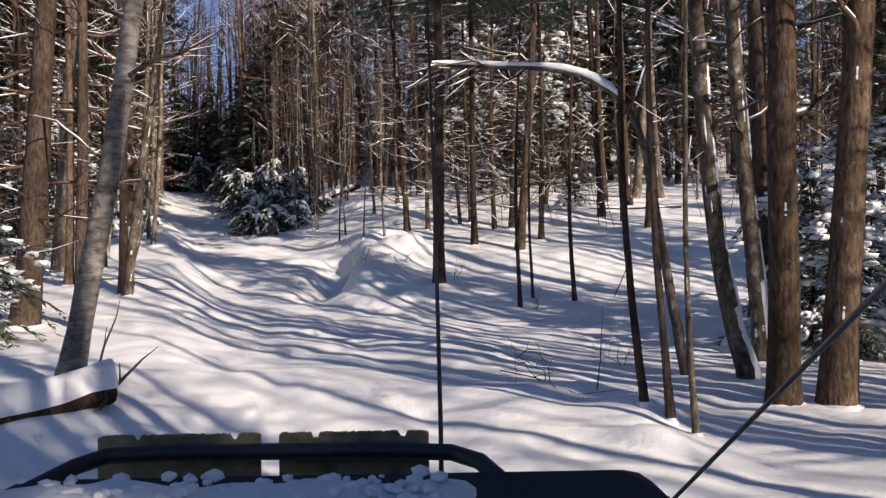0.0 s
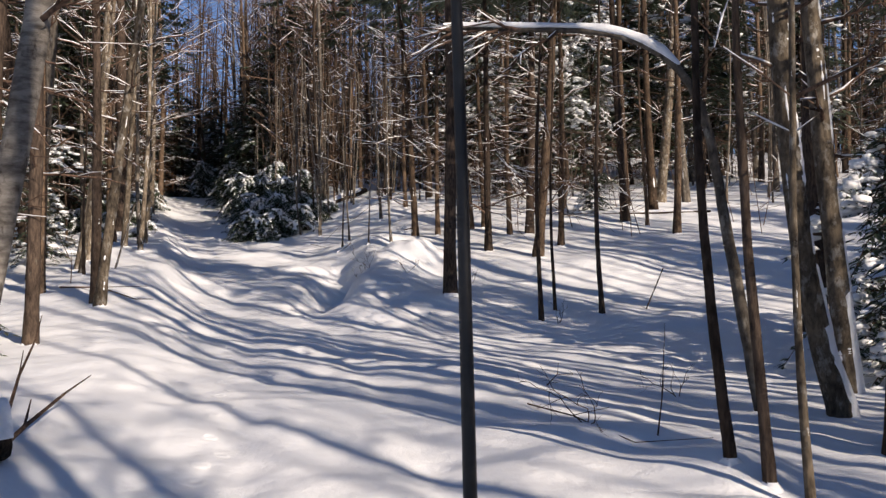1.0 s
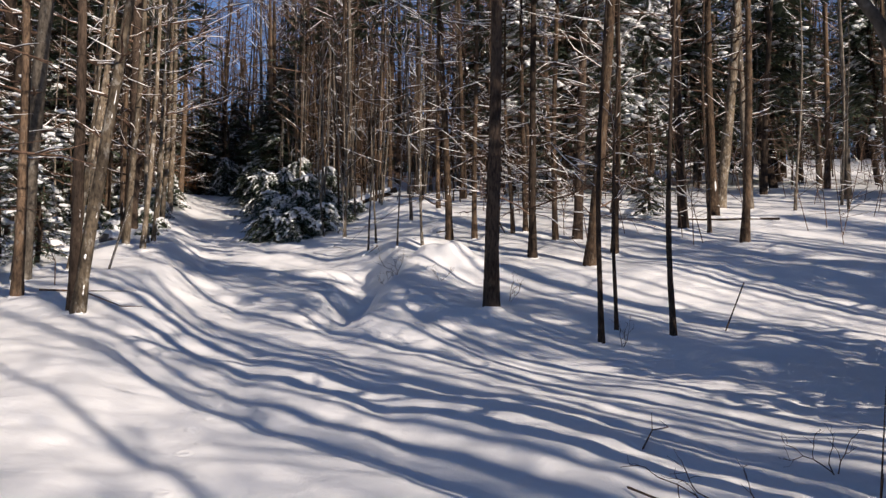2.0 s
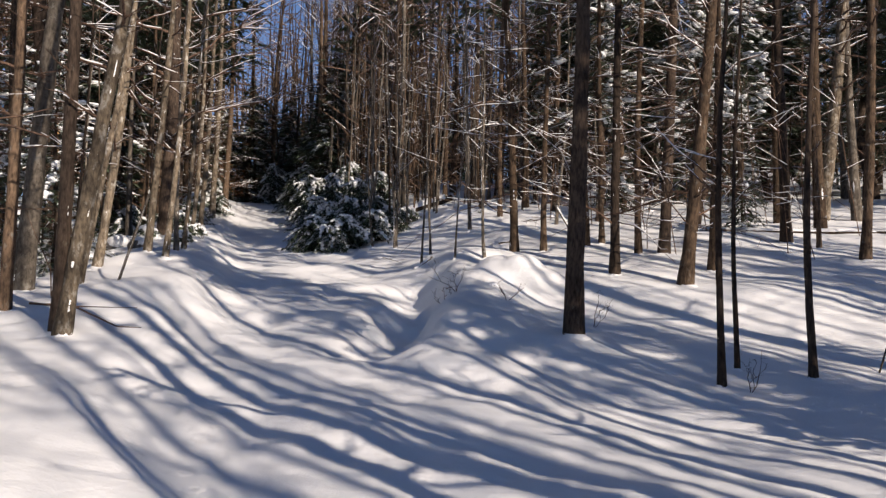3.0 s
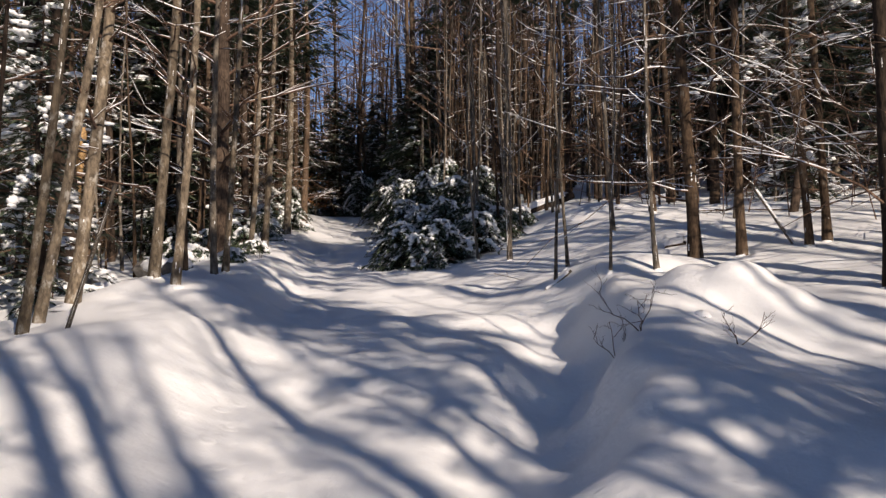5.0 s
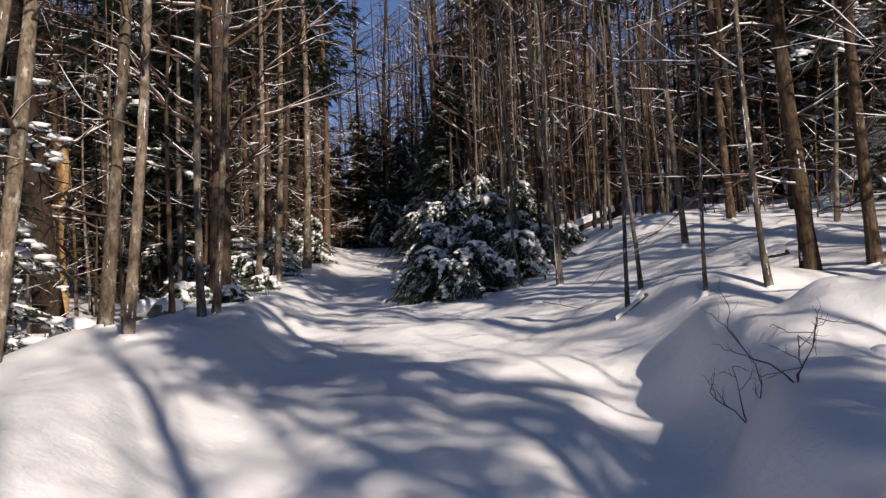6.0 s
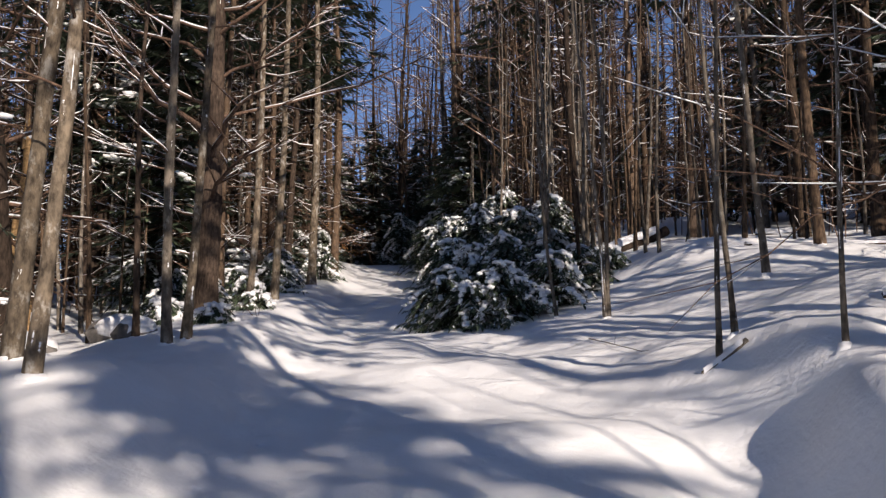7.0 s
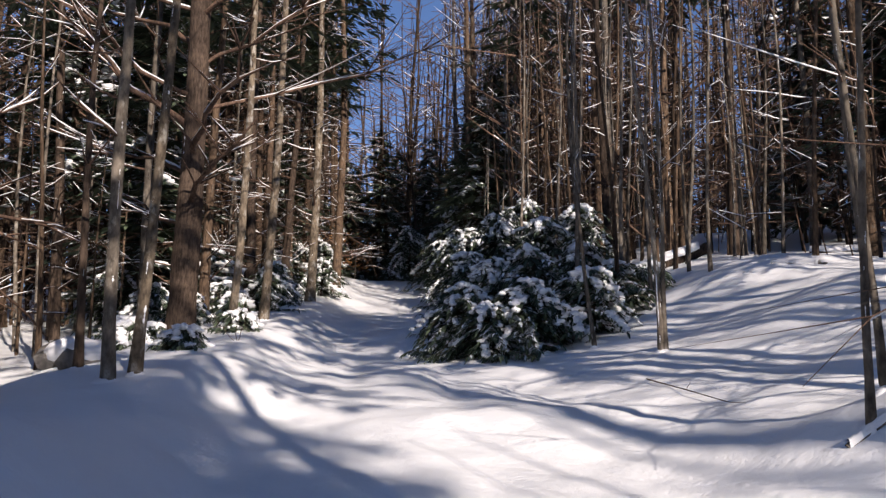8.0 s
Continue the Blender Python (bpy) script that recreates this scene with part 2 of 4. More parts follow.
def build_ground():
    xs, ys = spaced(-400, -15, 7, 400, .11), spaced(-300, 4, 46, 420, .11)
    gx, gy = np.meshgrid(xs, ys)
    s = Shape()
    s.put(np.stack((gx, gy, ground(gx, gy)), -1).reshape(-1, 3), grid_faces(len(ys), len(xs), False))
    tagged(new("ground", mesh_of("ground", s, SNOW)), "deep undisturbed snow over a forest trail and its banks", "snow", kind="structure")


build_ground()


# ---- trees ----
def limb(wood, load, rng, start, way, length, r, rise=0.0, sides=4, n=5, snow=.7, twigs=3):
    """A branch with side twigs, and the snow that lies along it."""
    s = np.linspace(0, 1, n)
    way = np.asarray(way, float) / np.linalg.norm(way)
    line = np.asarray(start, float) + way * (s * length)[:, None]
    line[:, 2] += rise * length * s * s
    for k in range(1, n):
        line[k:] += np.array((rng.uniform(-1, 1), rng.uniform(-1, 1), rng.uniform(-.7, .7))) * length * .05
    radii = r * (1 - .8 * s)
    wood.tube(line, radii, sides, False)
    if rng.random() < snow and abs(way[2]) < .8:
        a = rng.randrange(0, max(1, n // 2))
        b = min(n, a + rng.randrange(2, n + 1))
        if b - a > 1:
            top = line[a:b] + np.array((0, 0, 1)) * (radii[a:b, None] * .75 + .002)
            load.tube(top, (radii[a:b] * .7 + .007) * np.sin(np.linspace(.35, 2.8, b - a)) ** .6, 3, False)
    for _ in range(twigs):
        q = rng.uniform(.25, .95)
        at = line[min(n - 1, int(q * (n - 1)))]
        a = rng.choice((-1, 1)) * rng.uniform(.5, 1.1)
        c, d = math.cos(a), math.sin(a)
        w2 = np.array((way[0] * c - way[1] * d, way[0] * d + way[1] * c, way[2] + rng.uniform(-.2, .35)))
        limb(wood, load, rng, at, w2, length * rng.uniform(.22, .5), r * .45, 0, 3, 3, snow * .8, 0)
    return line


def stem_line(rng, height, lean, bend, n):
    z = np.linspace(-.4, height, n)
    s = np.clip(z / height, 0, 1)
    ph = rng.uniform(0, 6.28)
    line = np.stack((lean[0] * z * (1 - .35 * s), lean[1] * z * (1 - .35 * s), z), 1)
    line[:, 0] += bend * np.sin(s * 5 + ph) - bend * math.sin(ph)
    line[:, 1] += bend * np.cos(s * 4 + ph) - bend * math.cos(ph)
    for k in range(2, n):
        line[k:, :2] += np.array((rng.uniform(-1, 1), rng.uniform(-1, 1))) * .02 * height / n
    return line


def tree_shapes(rng, style, height, r, lean, plaster=.1, lod=0, bow=0.0, drift=0.0):
    """Stem, limbs and snow of a leafless or dead-limbed tree that stands at the origin. Near trees keep each limb apart."""
    n = 34 if lod == 0 else 9
    line = stem_line(rng, height, lean, .02 + .007 * height * (1.2 if style == "pole" else .8), n)
    s = np.clip(line[:, 2] / height, 0, 1)
    radii = r * (1 - .82 * s ** 1.1) * np.array([rng.uniform(.94, 1.06) for _ in s])
    line[:, 0] += bow * (1 - np.exp(-np.maximum(0, line[:, 2]) / 1.6))
    radii *= 1 + .35 * np.exp(-np.maximum(0, line[:, 2]) / .22)
    trunk, bark_snow, limbs, green = Shape(), Shape(), [], Shape()
    trunk.tube(line, radii, 10 if lod == 0 else 6)

    def at(q):
        k = min(n - 2, int(q * (n - 1)))
        return line[k] + (line[k + 1] - line[k]) * (q * (n - 1) - k), radii[k]

    def grow(*args):
        wood, load = (Shape(), Shape()) if lod == 0 or not limbs else limbs[0]
        limb(wood, load, rng, *args)
        if lod == 0 or not limbs:
            limbs.append((wood, load))

    for z0, z1, wide in ((-.05, .62, 1.0), (.5, 1.0, .7), (1.05, 1.25, .5), (1.5, 2.0, .5), (2.3, 2.6, .6)) if drift else ():
        zz = np.linspace(z0, z1, 16) * drift
        pts = np.stack([np.interp(zz, line[:, 2], line[:, c]) for c in range(3)], 1)
        ragged = np.array([.9 if z0 < 0 else .1, *[rng.uniform(.55, 1) for _ in range(14)], .02])
        bark_snow.shell(pts, np.interp(zz, line[:, 2], radii) * 1.03, radians(rng.uniform(-50, -15)), ragged * wide)
    if plaster > 0:
        for _ in range(int(5 + plaster * 26) if lod == 0 else 5):
            z0 = rng.uniform(.05, .55 * height)
            span = rng.uniform(.04, .2) if rng.random() > plaster * .6 else rng.uniform(.2, .7)
            rows = 10 if lod == 0 else 5
            zz = np.linspace(z0, z0 + span, rows)
            pts = np.stack([np.interp(zz, line[:, 2], line[:, c]) for c in range(3)], 1)
            rr = np.interp(zz, line[:, 2], radii)
            ragged = np.array([0, *[rng.uniform(.25, 1) for _ in range(rows - 2)], 0])
            bark_snow.shell(pts, rr, radians(rng.uniform(-150, -20)), ragged * rng.uniform(.06, .16 + .4 * plaster) + .004)
    if style == "dead":
        count = int(height * (2.7 if lod == 0 else 1.6))
        for k in range(count):
            q = .08 + .62 * (k + rng.random()) / count
            p, rr = at(q)
            a = rng.uniform(0, 6.283)
            long = rng.uniform(.5, 1.3) * min(2.4, .8 + height * .1) * (1.25 - .6 * q)
            grow(p, (math.cos(a), math.sin(a), rng.uniform(-.35, .6)), long, max(.010, rr * rng.uniform(.1, .22)), rng.uniform(-.45, .25), 4 if lod == 0 else 3, 7 if lod == 0 else 5, .6, 5 if lod == 0 else 4)
    elif style == "pole":
        for k in range(7 if lod == 0 else 4):
            p, rr = at(rng.uniform(.3, .97))
            a = rng.uniform(0, 6.283)
            grow(p, (math.cos(a), math.sin(a), rng.uniform(.3, 1.2)), rng.uniform(.4, 1.3), max(.006, rr * .4), .1, 3, 4, .6, 2)
    elif style == "pine":
        for k in range(6):
            p, rr = at(rng.uniform(.25, .5))
            a = rng.uniform(0, 6.283)
            grow(p, (math.cos(a), math.sin(a), rng.uniform(-.2, .2)), rng.uniform(.3, 1.0), .015, -.1, 4, 5, .8, 2)
    elif style == "limb":
        for k in range(26):
            q = .12 + .6 * (k + rng.random()) / 26
            p, rr = at(q)
            a = rng.uniform(-.9, .5) if k % 2 else rng.uniform(2.2, 4.2)
            grow(p, (math.cos(a), math.sin(a), rng.uniform(.15, .6)), rng.uniform(2.8, 5.0), rng.uniform(.045, .085), .12, 5, 8, 1, 9)
    else:
        count = int(height * (1.5 if lod == 0 else 1.9))
        for k in range(count):
            q = (.18 if r > .07 else .34) + (.8 if r > .07 else .64) * (k + rng.random()) / count
            p, rr = at(q)
            a = rng.uniform(0, 6.283)
            up = rng.uniform(.35, 1.3) if q > .45 else rng.uniform(-.1, .5)
            grow(p, (math.cos(a), math.sin(a), up), rng.uniform(.8, 2.4) * (1 if q > .45 else .6), max(.011, rr * rng.uniform(.2, .4)), .15, 4 if lod == 0 else 3, 6 if lod == 0 else 4, .7, 4)
    if style in ("dead", "pine"):
        low = max(8.0 if style == "dead" else 9.0, .45 * height)
        boughs, wide = ((130 if r > .155 else 80) if lod == 0 else 40, 2.3) if style == "dead" else (130, 3.2)
        for k in range(boughs):
            z0 = low + (height - low) * k / boughs
            p = np.array([np.interp(z0, line[:, 2], line[:, c]) for c in range(3)])
            a, long = rng.uniform(0, 6.283), rng.uniform(.6, 1.1) * (wide * (1 - (z0 - low) / (height - low)) ** .7 + .4)
            for j in range(int(3 + long * 4)):
                u = rng.uniform(.25, 1) * long
                for side in (-1, 1):
                    w, size = a + side * rng.uniform(.3, 1.1), rng.uniform(.3, .6)
                    green.spray(p + np.array((math.cos(a) * u, math.sin(a) * u, -.12 * u * u / long)), (math.cos(w), math.sin(w), rng.uniform(-.3, .2)), size, size * .15, .3)
    return trunk, bark_snow, limbs, green


def collar(r, rng):
    """The little cone of snow drifted up against a stem."""
    s = Shape()
    n = 9
    a = np.arange(n) * 2 * np.pi / n
    rows = []
    for k, up in ((2.4, -.10), (1.7, -.045), (1.15, .005), (.85, .02)):
        rr = (r * k + .02 * k) * np.array([rng.uniform(.7, 1.3) for _ in a])
        rows.append(np.stack((np.cos(a) * rr, np.sin(a) * rr, np.full(n, up)), 1))
    s.put(np.concatenate(rows), grid_faces(4, n, True))
    return s


def hemlock_shapes(rng, height, spread, lod=0, snow=.5, round_top=.75, low=0.0):
    """An evergreen: stem, drooping boughs, flat sprays of needles and pads of snow."""
    stem, wood, green, load = Shape(), Shape(), Shape(), Shape()
    z = np.linspace(-.3, height, 7)
    stem.tube(np.stack((.02 * height * np.sin(z), .02 * height * np.cos(z * 1.3), z), 1), np.maximum(.006, .012 * height * (1 - .9 * np.clip(z / height, 0, 1))), 6 if lod == 0 else 4)
    count = int((26 + 14 * height) if lod == 0 else (40 + 11.0 * height))
    step = .07 if lod == 0 else .13
    for k in range(count):
        q = .03 + low + (.95 - low) * ((k + rng.random()) / count)
        a = rng.uniform(0, 6.283)
        long = (spread * (1 - q) ** round_top + .12) * rng.uniform(.35, 1.25)
        b = np.array((0, 0, q * height))
        way = np.array((math.cos(a), math.sin(a), rng.uniform(-.05, .3)))
        s = np.linspace(0, 1, 5)
        line = b + way * (s * long)[:, None]
        line[:, 2] -= (rng.uniform(.5, 1.1) if height < 4 else rng.uniform(.2, .75)) * long * s * s
        wood.tube(line, (.006 + .008 * long) * (1 - .8 * s), 3, False)
        clump = math.sin(3 * a + 9 * q) + .6 * math.sin(5 * a - 13 * q) > .15
        laden = rng.random() < snow * (1.6 if clump else .06)
        m = max(3, int(long / step))
        for j in range(m):
            u = .12 + .88 * (j + rng.random()) / m
            p = np.array([np.interp(u, s, line[:, c]) for c in range(3)])
            for side in (-1, 1):
                w = a + side * rng.uniform(.5, 1.1)
                size = (rng.uniform(.14, .28) if lod == 0 else rng.uniform(.32, .58)) * (1.1 - .4 * u)
                tip = (math.cos(w), math.sin(w), rng.uniform(-.25, .1))
                wide, sag = size * (.17 if lod == 0 else .2), rng.uniform(.1, .5)
                green.spray(p, tip, size, wide, sag)
                if rng.random() < snow * (.9 if clump else .12):
                    load.spray(p + (0, 0, .018), tip, size * .8, wide * .95, sag)
            if laden and u > .35 and rng.random() < .55:
                w = rng.uniform(.05, .13) * (1.15 if height < 4 else 1 if lod == 0 else 1.5)
                load.blob(p + (rng.uniform(-.05, .05), rng.uniform(-.05, .05), -.01), (w * rng.uniform(1.1, 2.3), w * rng.uniform(.5, .9), w * rng.uniform(.35, .6)), a + rng.uniform(-.5, .5), rng)
        green.spray(line[-1], way, .2 if lod == 0 else .5, .04 if lod == 0 else .1, .4)
    return stem, wood, green, load


def hemlock(x, y, height, spread, seed, snow=.5, lod=0, name="hemlock", words="dark green hemlock with drooping boughs loaded with snow", group="", low=0.0):
    rng = random.Random(seed)
    ob = thing(name, words, "evergreen", (x, y, float(ground(x, y))), group)
    stem, wood, green, load = hemlock_shapes(rng, height, spread, lod, snow, .42 if height < 4 else .75, low)
    part("trunk", stem, BARK["dark"], ob)
    tagged(part("bough_wood", wood, TWIG, ob), kind="stuff")
    tagged(part("crown", green, NEEDLES, ob, smooth=False), kind="stuff")
    if load.v:
        tagged(part("snow_load", load, LOAD, ob, "pads of snow on the boughs"), kind="stuff")
    return ob


LOOK = {"dark": "dark brown", "brown": "reddish brown", "tan": "sunlit tan", "grey": "grey-brown", "birch": "pale grey birch"}
KIND = {"pine": ("pine", "straight {} evergreen trunk, bare below its high crown", "tree"), "pole": ("sapling", "thin {} sapling with bare twigs standing in snow", "sapling"), "tall": ("tree", "{} leafless tree with snow on bark and twigs", "tree"),
        "dead": ("conifer", "{} conifer trunk with dead snow-lined side branches", "tree"), "limb": ("old_tree", "thick {} trunk with long bare limbs lined with snow", "tree")}


def stand(style, bark, x, y, across, lean_x, lean_y, plaster, seed, bow=0.0, drift=0.0):
    """One tree of the foreground. drift: how far up snow clings to the side of the stem."""
    rng = random.Random(seed * 7 + 3)
    height = {"pole": 6.5 + 22 * across, "tall": 12 + 20 * across, "dead": 13 + 14 * across, "limb": 19, "pine": 17}[style]
    name, words, cat = KIND[style]
    ob = thing(name, words.format(LOOK[bark]), cat, (x, y, float(ground(x, y))))
    trunk, bark_snow, limbs, green = tree_shapes(rng, style, height, across / 2, (lean_x, lean_y), plaster, 0, bow, drift)
    part("trunk", trunk, BARK[bark], ob)
    if bark_snow.v:
        tagged(part("bark_snow", bark_snow, LOAD, ob, "snow blown against the bark"), kind="stuff")
    part("snow_collar", collar(across / 2, rng), SNOW, ob)
    if green.v:
        tagged(part("crown", green, NEEDLES, ob, "dark green living top", smooth=False), kind="stuff")
    for wood, load in limbs:
        branch = part("branch", wood, TWIG, ob)
        if load.v:
            tagged(part("snow_ridge", load, LOAD, branch), kind="stuff")
    return ob


# ---- woods behind: a few kinds of tree, stood up many times ----
def clear_of(x, y):
    d = x - float(along(y, CURVE_Y, CURVE_X))
    return d


def models(style, bark, count, lo, hi, seed):
    made = []
    for k in range(count):
        rng = random.Random(seed + k)
        h = rng.uniform(lo, hi)
        name, words, cat = KIND[style]
        ob = thing(name, words.format(LOOK[bark]), cat, (0, 0, -60), "trees of the wood")
        trunk, bark_snow, limbs, green = tree_shapes(rng, style, h, h * (.0085 if style != "pole" else .0055), (rng.uniform(-.04, .04), rng.uniform(-.04, .04)), .25, 1)
        part("trunk", trunk, BARK[bark], ob)
        tagged(part("bark_snow", bark_snow, LOAD, ob), kind="stuff")
        tagged(part("branch_work", limbs[0][0], TWIG, ob), kind="stuff")
        if green.v:
            tagged(part("crown", green, NEEDLES, ob, smooth=False), kind="stuff")
        tagged(part("snow_load", limbs[0][1], LOAD, ob), kind="stuff")
        made.append(ob)
    return made


def fill_woods():
    rng = random.Random(11)
    kinds = models("tall", "brown", 3, 15, 21, 100) + models("tall", "grey", 2, 14, 20, 120) + models("dead", "dark", 3, 14, 20, 140) + models("dead", "brown", 2, 12, 18, 160)
    poles = models("pole", "grey", 2, 7, 11, 180) + models("pole", "brown", 2, 6, 10, 190)
    used = set()

    def put(ob, x, y):
        m = pose(x, y, float(ground(x, y)), 0, 0, rng.uniform(0, 360))
        if ob in used:
            copy_thing(ob, m)
        else:
            used.add(ob)
            ob.matrix_world = m

    placed = []

    def free(x, y, gap):
        if any((x - a) ** 2 + (y - b) ** 2 < gap * gap for a, b in placed):
            return False
        placed.append((x, y))
        return True

    n = 0
    while n < 310:
        x, y = rng.uniform(-48, 44), rng.uniform(-38, 66)
        d = clear_of(x, y)
        right, left = d > (5.2 if y > 43 else 9), d < -4.6
        if right and 8 < y < 33 and x < 9 + .1 * y or left and y < 40 and d > -7.5 or not (right or left):
            continue
        if y < 8 and (d < 0 and n % 3 or abs(d) < 6 + max(0, y) * .6) or 8 <= y < 20 and abs(d) < 14 or not free(x, y, 1.2):
            continue
        put(rng.choice(kinds[:5] if x > -2 and rng.random() < (.95 if y < 22 else .8) else kinds), x, y)
        n += 1
    n = 0
    while n < 210:
        x, y = (rng.uniform(-26, 22), rng.uniform(34, 62)) if n % 2 else (rng.uniform(-14, -3), rng.uniform(40, 60))
        d = clear_of(x, y)
        if (d > 3.4 if y > 40 else d > 8) or d < -4.5:
            if free(x, y, .35):
                put(rng.choice(poles), x, y)
                n += 1
    n = 0
    while n < 62:
        y = rng.uniform(41, 72)
        x = float(along(y, CURVE_Y, CURVE_X)) - rng.uniform(4.4 - .06 * (y - 41), 9.5)
        if free(x, y, .7):
            put(rng.choice(kinds + poles[:2]), x, y)
            n += 1
    n = 0
    while n < 44:
        y = rng.uniform(54, 76)
        x = float(along(y, CURVE_Y, CURVE_X)) + rng.uniform(3.0, 9.5)
        if free(x, y, .6):
            put(rng.choice(kinds[:5]), x, y)
            n += 1
    for ob in kinds + poles:
        if ob not in used:
            put(ob, rng.uniform(12, 30), rng.uniform(40, 60))


fill_woods()


def far_woods():
    """The closing wall of the wood: stems and twigs too far to tell apart."""
    rng = random.Random(5)
    stems, twigs, load = Shape(), Shape(), Shape()
    n = 0
    while n < 2300:
        x, y = rng.uniform(-105, 90), rng.uniform(14, 120)
        d = clear_of(x, y)
        gap = math.hypot(x + 3, y - 12)
        thin = n > 2160
        if thin:
            x, y = rng.uniform(-32, 6), rng.uniform(45, 66)
            d = clear_of(x, y)
        elif gap < (50 if x > -20 else 40) or gap > 105:
            continue
        if y < 66 and abs(d) < 4.6:
            continue
        z, h, r = float(ground(x, y)), rng.uniform(14, 23 if x > -42 else 26), rng.uniform(.06, .17)
        if thin:
            h, r = h * .75, rng.uniform(.03, .075)
        lx, ly = rng.uniform(-.09, .09), rng.uniform(-.09, .09)
        s = np.linspace(0, 1, 5)
        line = np.stack((x + lx * h * s + .25 * np.sin(s * 5 + n), y + ly * h * s, z - .3 + h * s), 1)
        stems.tube(line, r * (1 - .8 * s), 4, False)
        for _ in range(30):
            q = rng.uniform(.03, .97)
            a, long = rng.uniform(0, 6.283), rng.uniform(.9, 3.0)
            b = np.array((x + lx * h * q, y + ly * h * q, z + h * q))
            e = b + np.array((math.cos(a), math.sin(a), rng.uniform(-.1, .9))) * long
            twigs.tube([b, e], [.034, .012], 3, False)
            if rng.random() < .16:
                up = np.array((0, 0, .03))
                load.tube([b + up, b * .4 + e * .6 + up], [.026, .014], 3, False)
        n += 1
    ob = thing("far_woods", "dense brown leafless woods closing the view", "woods", (0, 0, 0), kind="stuff")
    tagged(part("stems", stems, BARK["brown"], ob), kind="stuff")
    tagged(part("twigs", twigs, TWIG, ob), kind="stuff")
    tagged(part("snow_load", load, LOAD, ob), kind="stuff")


far_woods()


def understory():
    """Low brush and whips between the trunks, too thin and many to tell apart."""
    rng = random.Random(23)
    stems, load = Shape(), Shape()
    n = 0
    while n < 520:
        x, y = rng.uniform(-40, 30), rng.uniform(30, 68)
        d = clear_of(x, y)
        if not (d < -6.5 or d > (9 if y < 42 else 4.5)):
            continue
        n += 1
        z, h = float(ground(x, y)), rng.uniform(1.2, 5.5)
        lean = np.array((rng.uniform(-.25, .25), rng.uniform(-.25, .25), 1))
        b = np.array((x, y, z - .1))
        stems.tube([b, b + lean * h * .5, b + lean * h + (rng.uniform(-.2, .2), 0, 0)], [.016, .012, .006], 3, False)
        for _ in range(15):
            p = b + lean * h * rng.uniform(.15, 1)
            a = rng.uniform(0, 6.283)
            e = p + np.array((math.cos(a), math.sin(a), rng.uniform(-.1, .8))) * rng.uniform(.3, 1.1)
            stems.tube([p, e], [.009, .005], 3, False)
            if rng.random() < .35:
                load.tube([p + (0, 0, .012), p * .3 + e * .7 + (0, 0, .012)], [.012, .008], 3, False)
    ob = thing("understory", "tangle of thin leafless brush flecked with snow", "brush", (0, 0, 0), kind="stuff")
    tagged(part("whips", stems, TWIG, ob), kind="stuff")
    tagged(part("snow_flecks", load, LOAD, ob), kind="stuff")


understory()


def woods_behind():
    """Unseen woods, added behind and beside the start of the drive to throw shade over the trail."""
    rng = random.Random(17)
    stems, twigs = Shape(), Shape()
    n = 0
    while n < 292:
        x, y = (rng.uniform(-30, 48), rng.uniform(-42, 28)) if n < 225 else (rng.uniform(4, 20), rng.uniform(-16, 18)) if n < 262 else (rng.uniform(5, 22), 0)
        # the last ones stand in line with the sun, to shade the trail's start
        if n >= 262:
            y = rng.uniform(-3, 6) - 1.05 * x
        if y > -4 and x < .55 * max(y, 0) + 2.0 or abs(clear_of(x, y)) < 4.2:
            continue
        n += 1
        z, h, r = float(ground(x, y)), rng.uniform(13, 20), rng.uniform(.08, .17)
        lx, ly = rng.uniform(-.06, .06), rng.uniform(-.06, .06)
        s = np.linspace(0, 1, 5)
        stems.tube(np.stack((x + lx * h * s, y + ly * h * s, z - .3 + h * s), 1), r * (1 - .8 * s), 6, False)
        for _ in range(26):
            q = rng.uniform(.2, .97)
            a, long = rng.uniform(0, 6.283), rng.uniform(.9, 2.6)
            b = np.array((x + lx * h * q, y + ly * h * q, z + h * q))
            twigs.tube([b, b + np.array((math.cos(a), math.sin(a), rng.uniform(0, .9))) * long], [.028, .008], 3, False)
    ob = thing("woods_behind", "unseen leafless woods added behind the start of the trail to shade it", "woods", (0, 0, 0), kind="stuff")
    tagged(part("stems", stems, BARK["brown"], ob), kind="stuff")
    tagged(part("twigs", twigs, TWIG, ob), kind="stuff")


woods_behind()


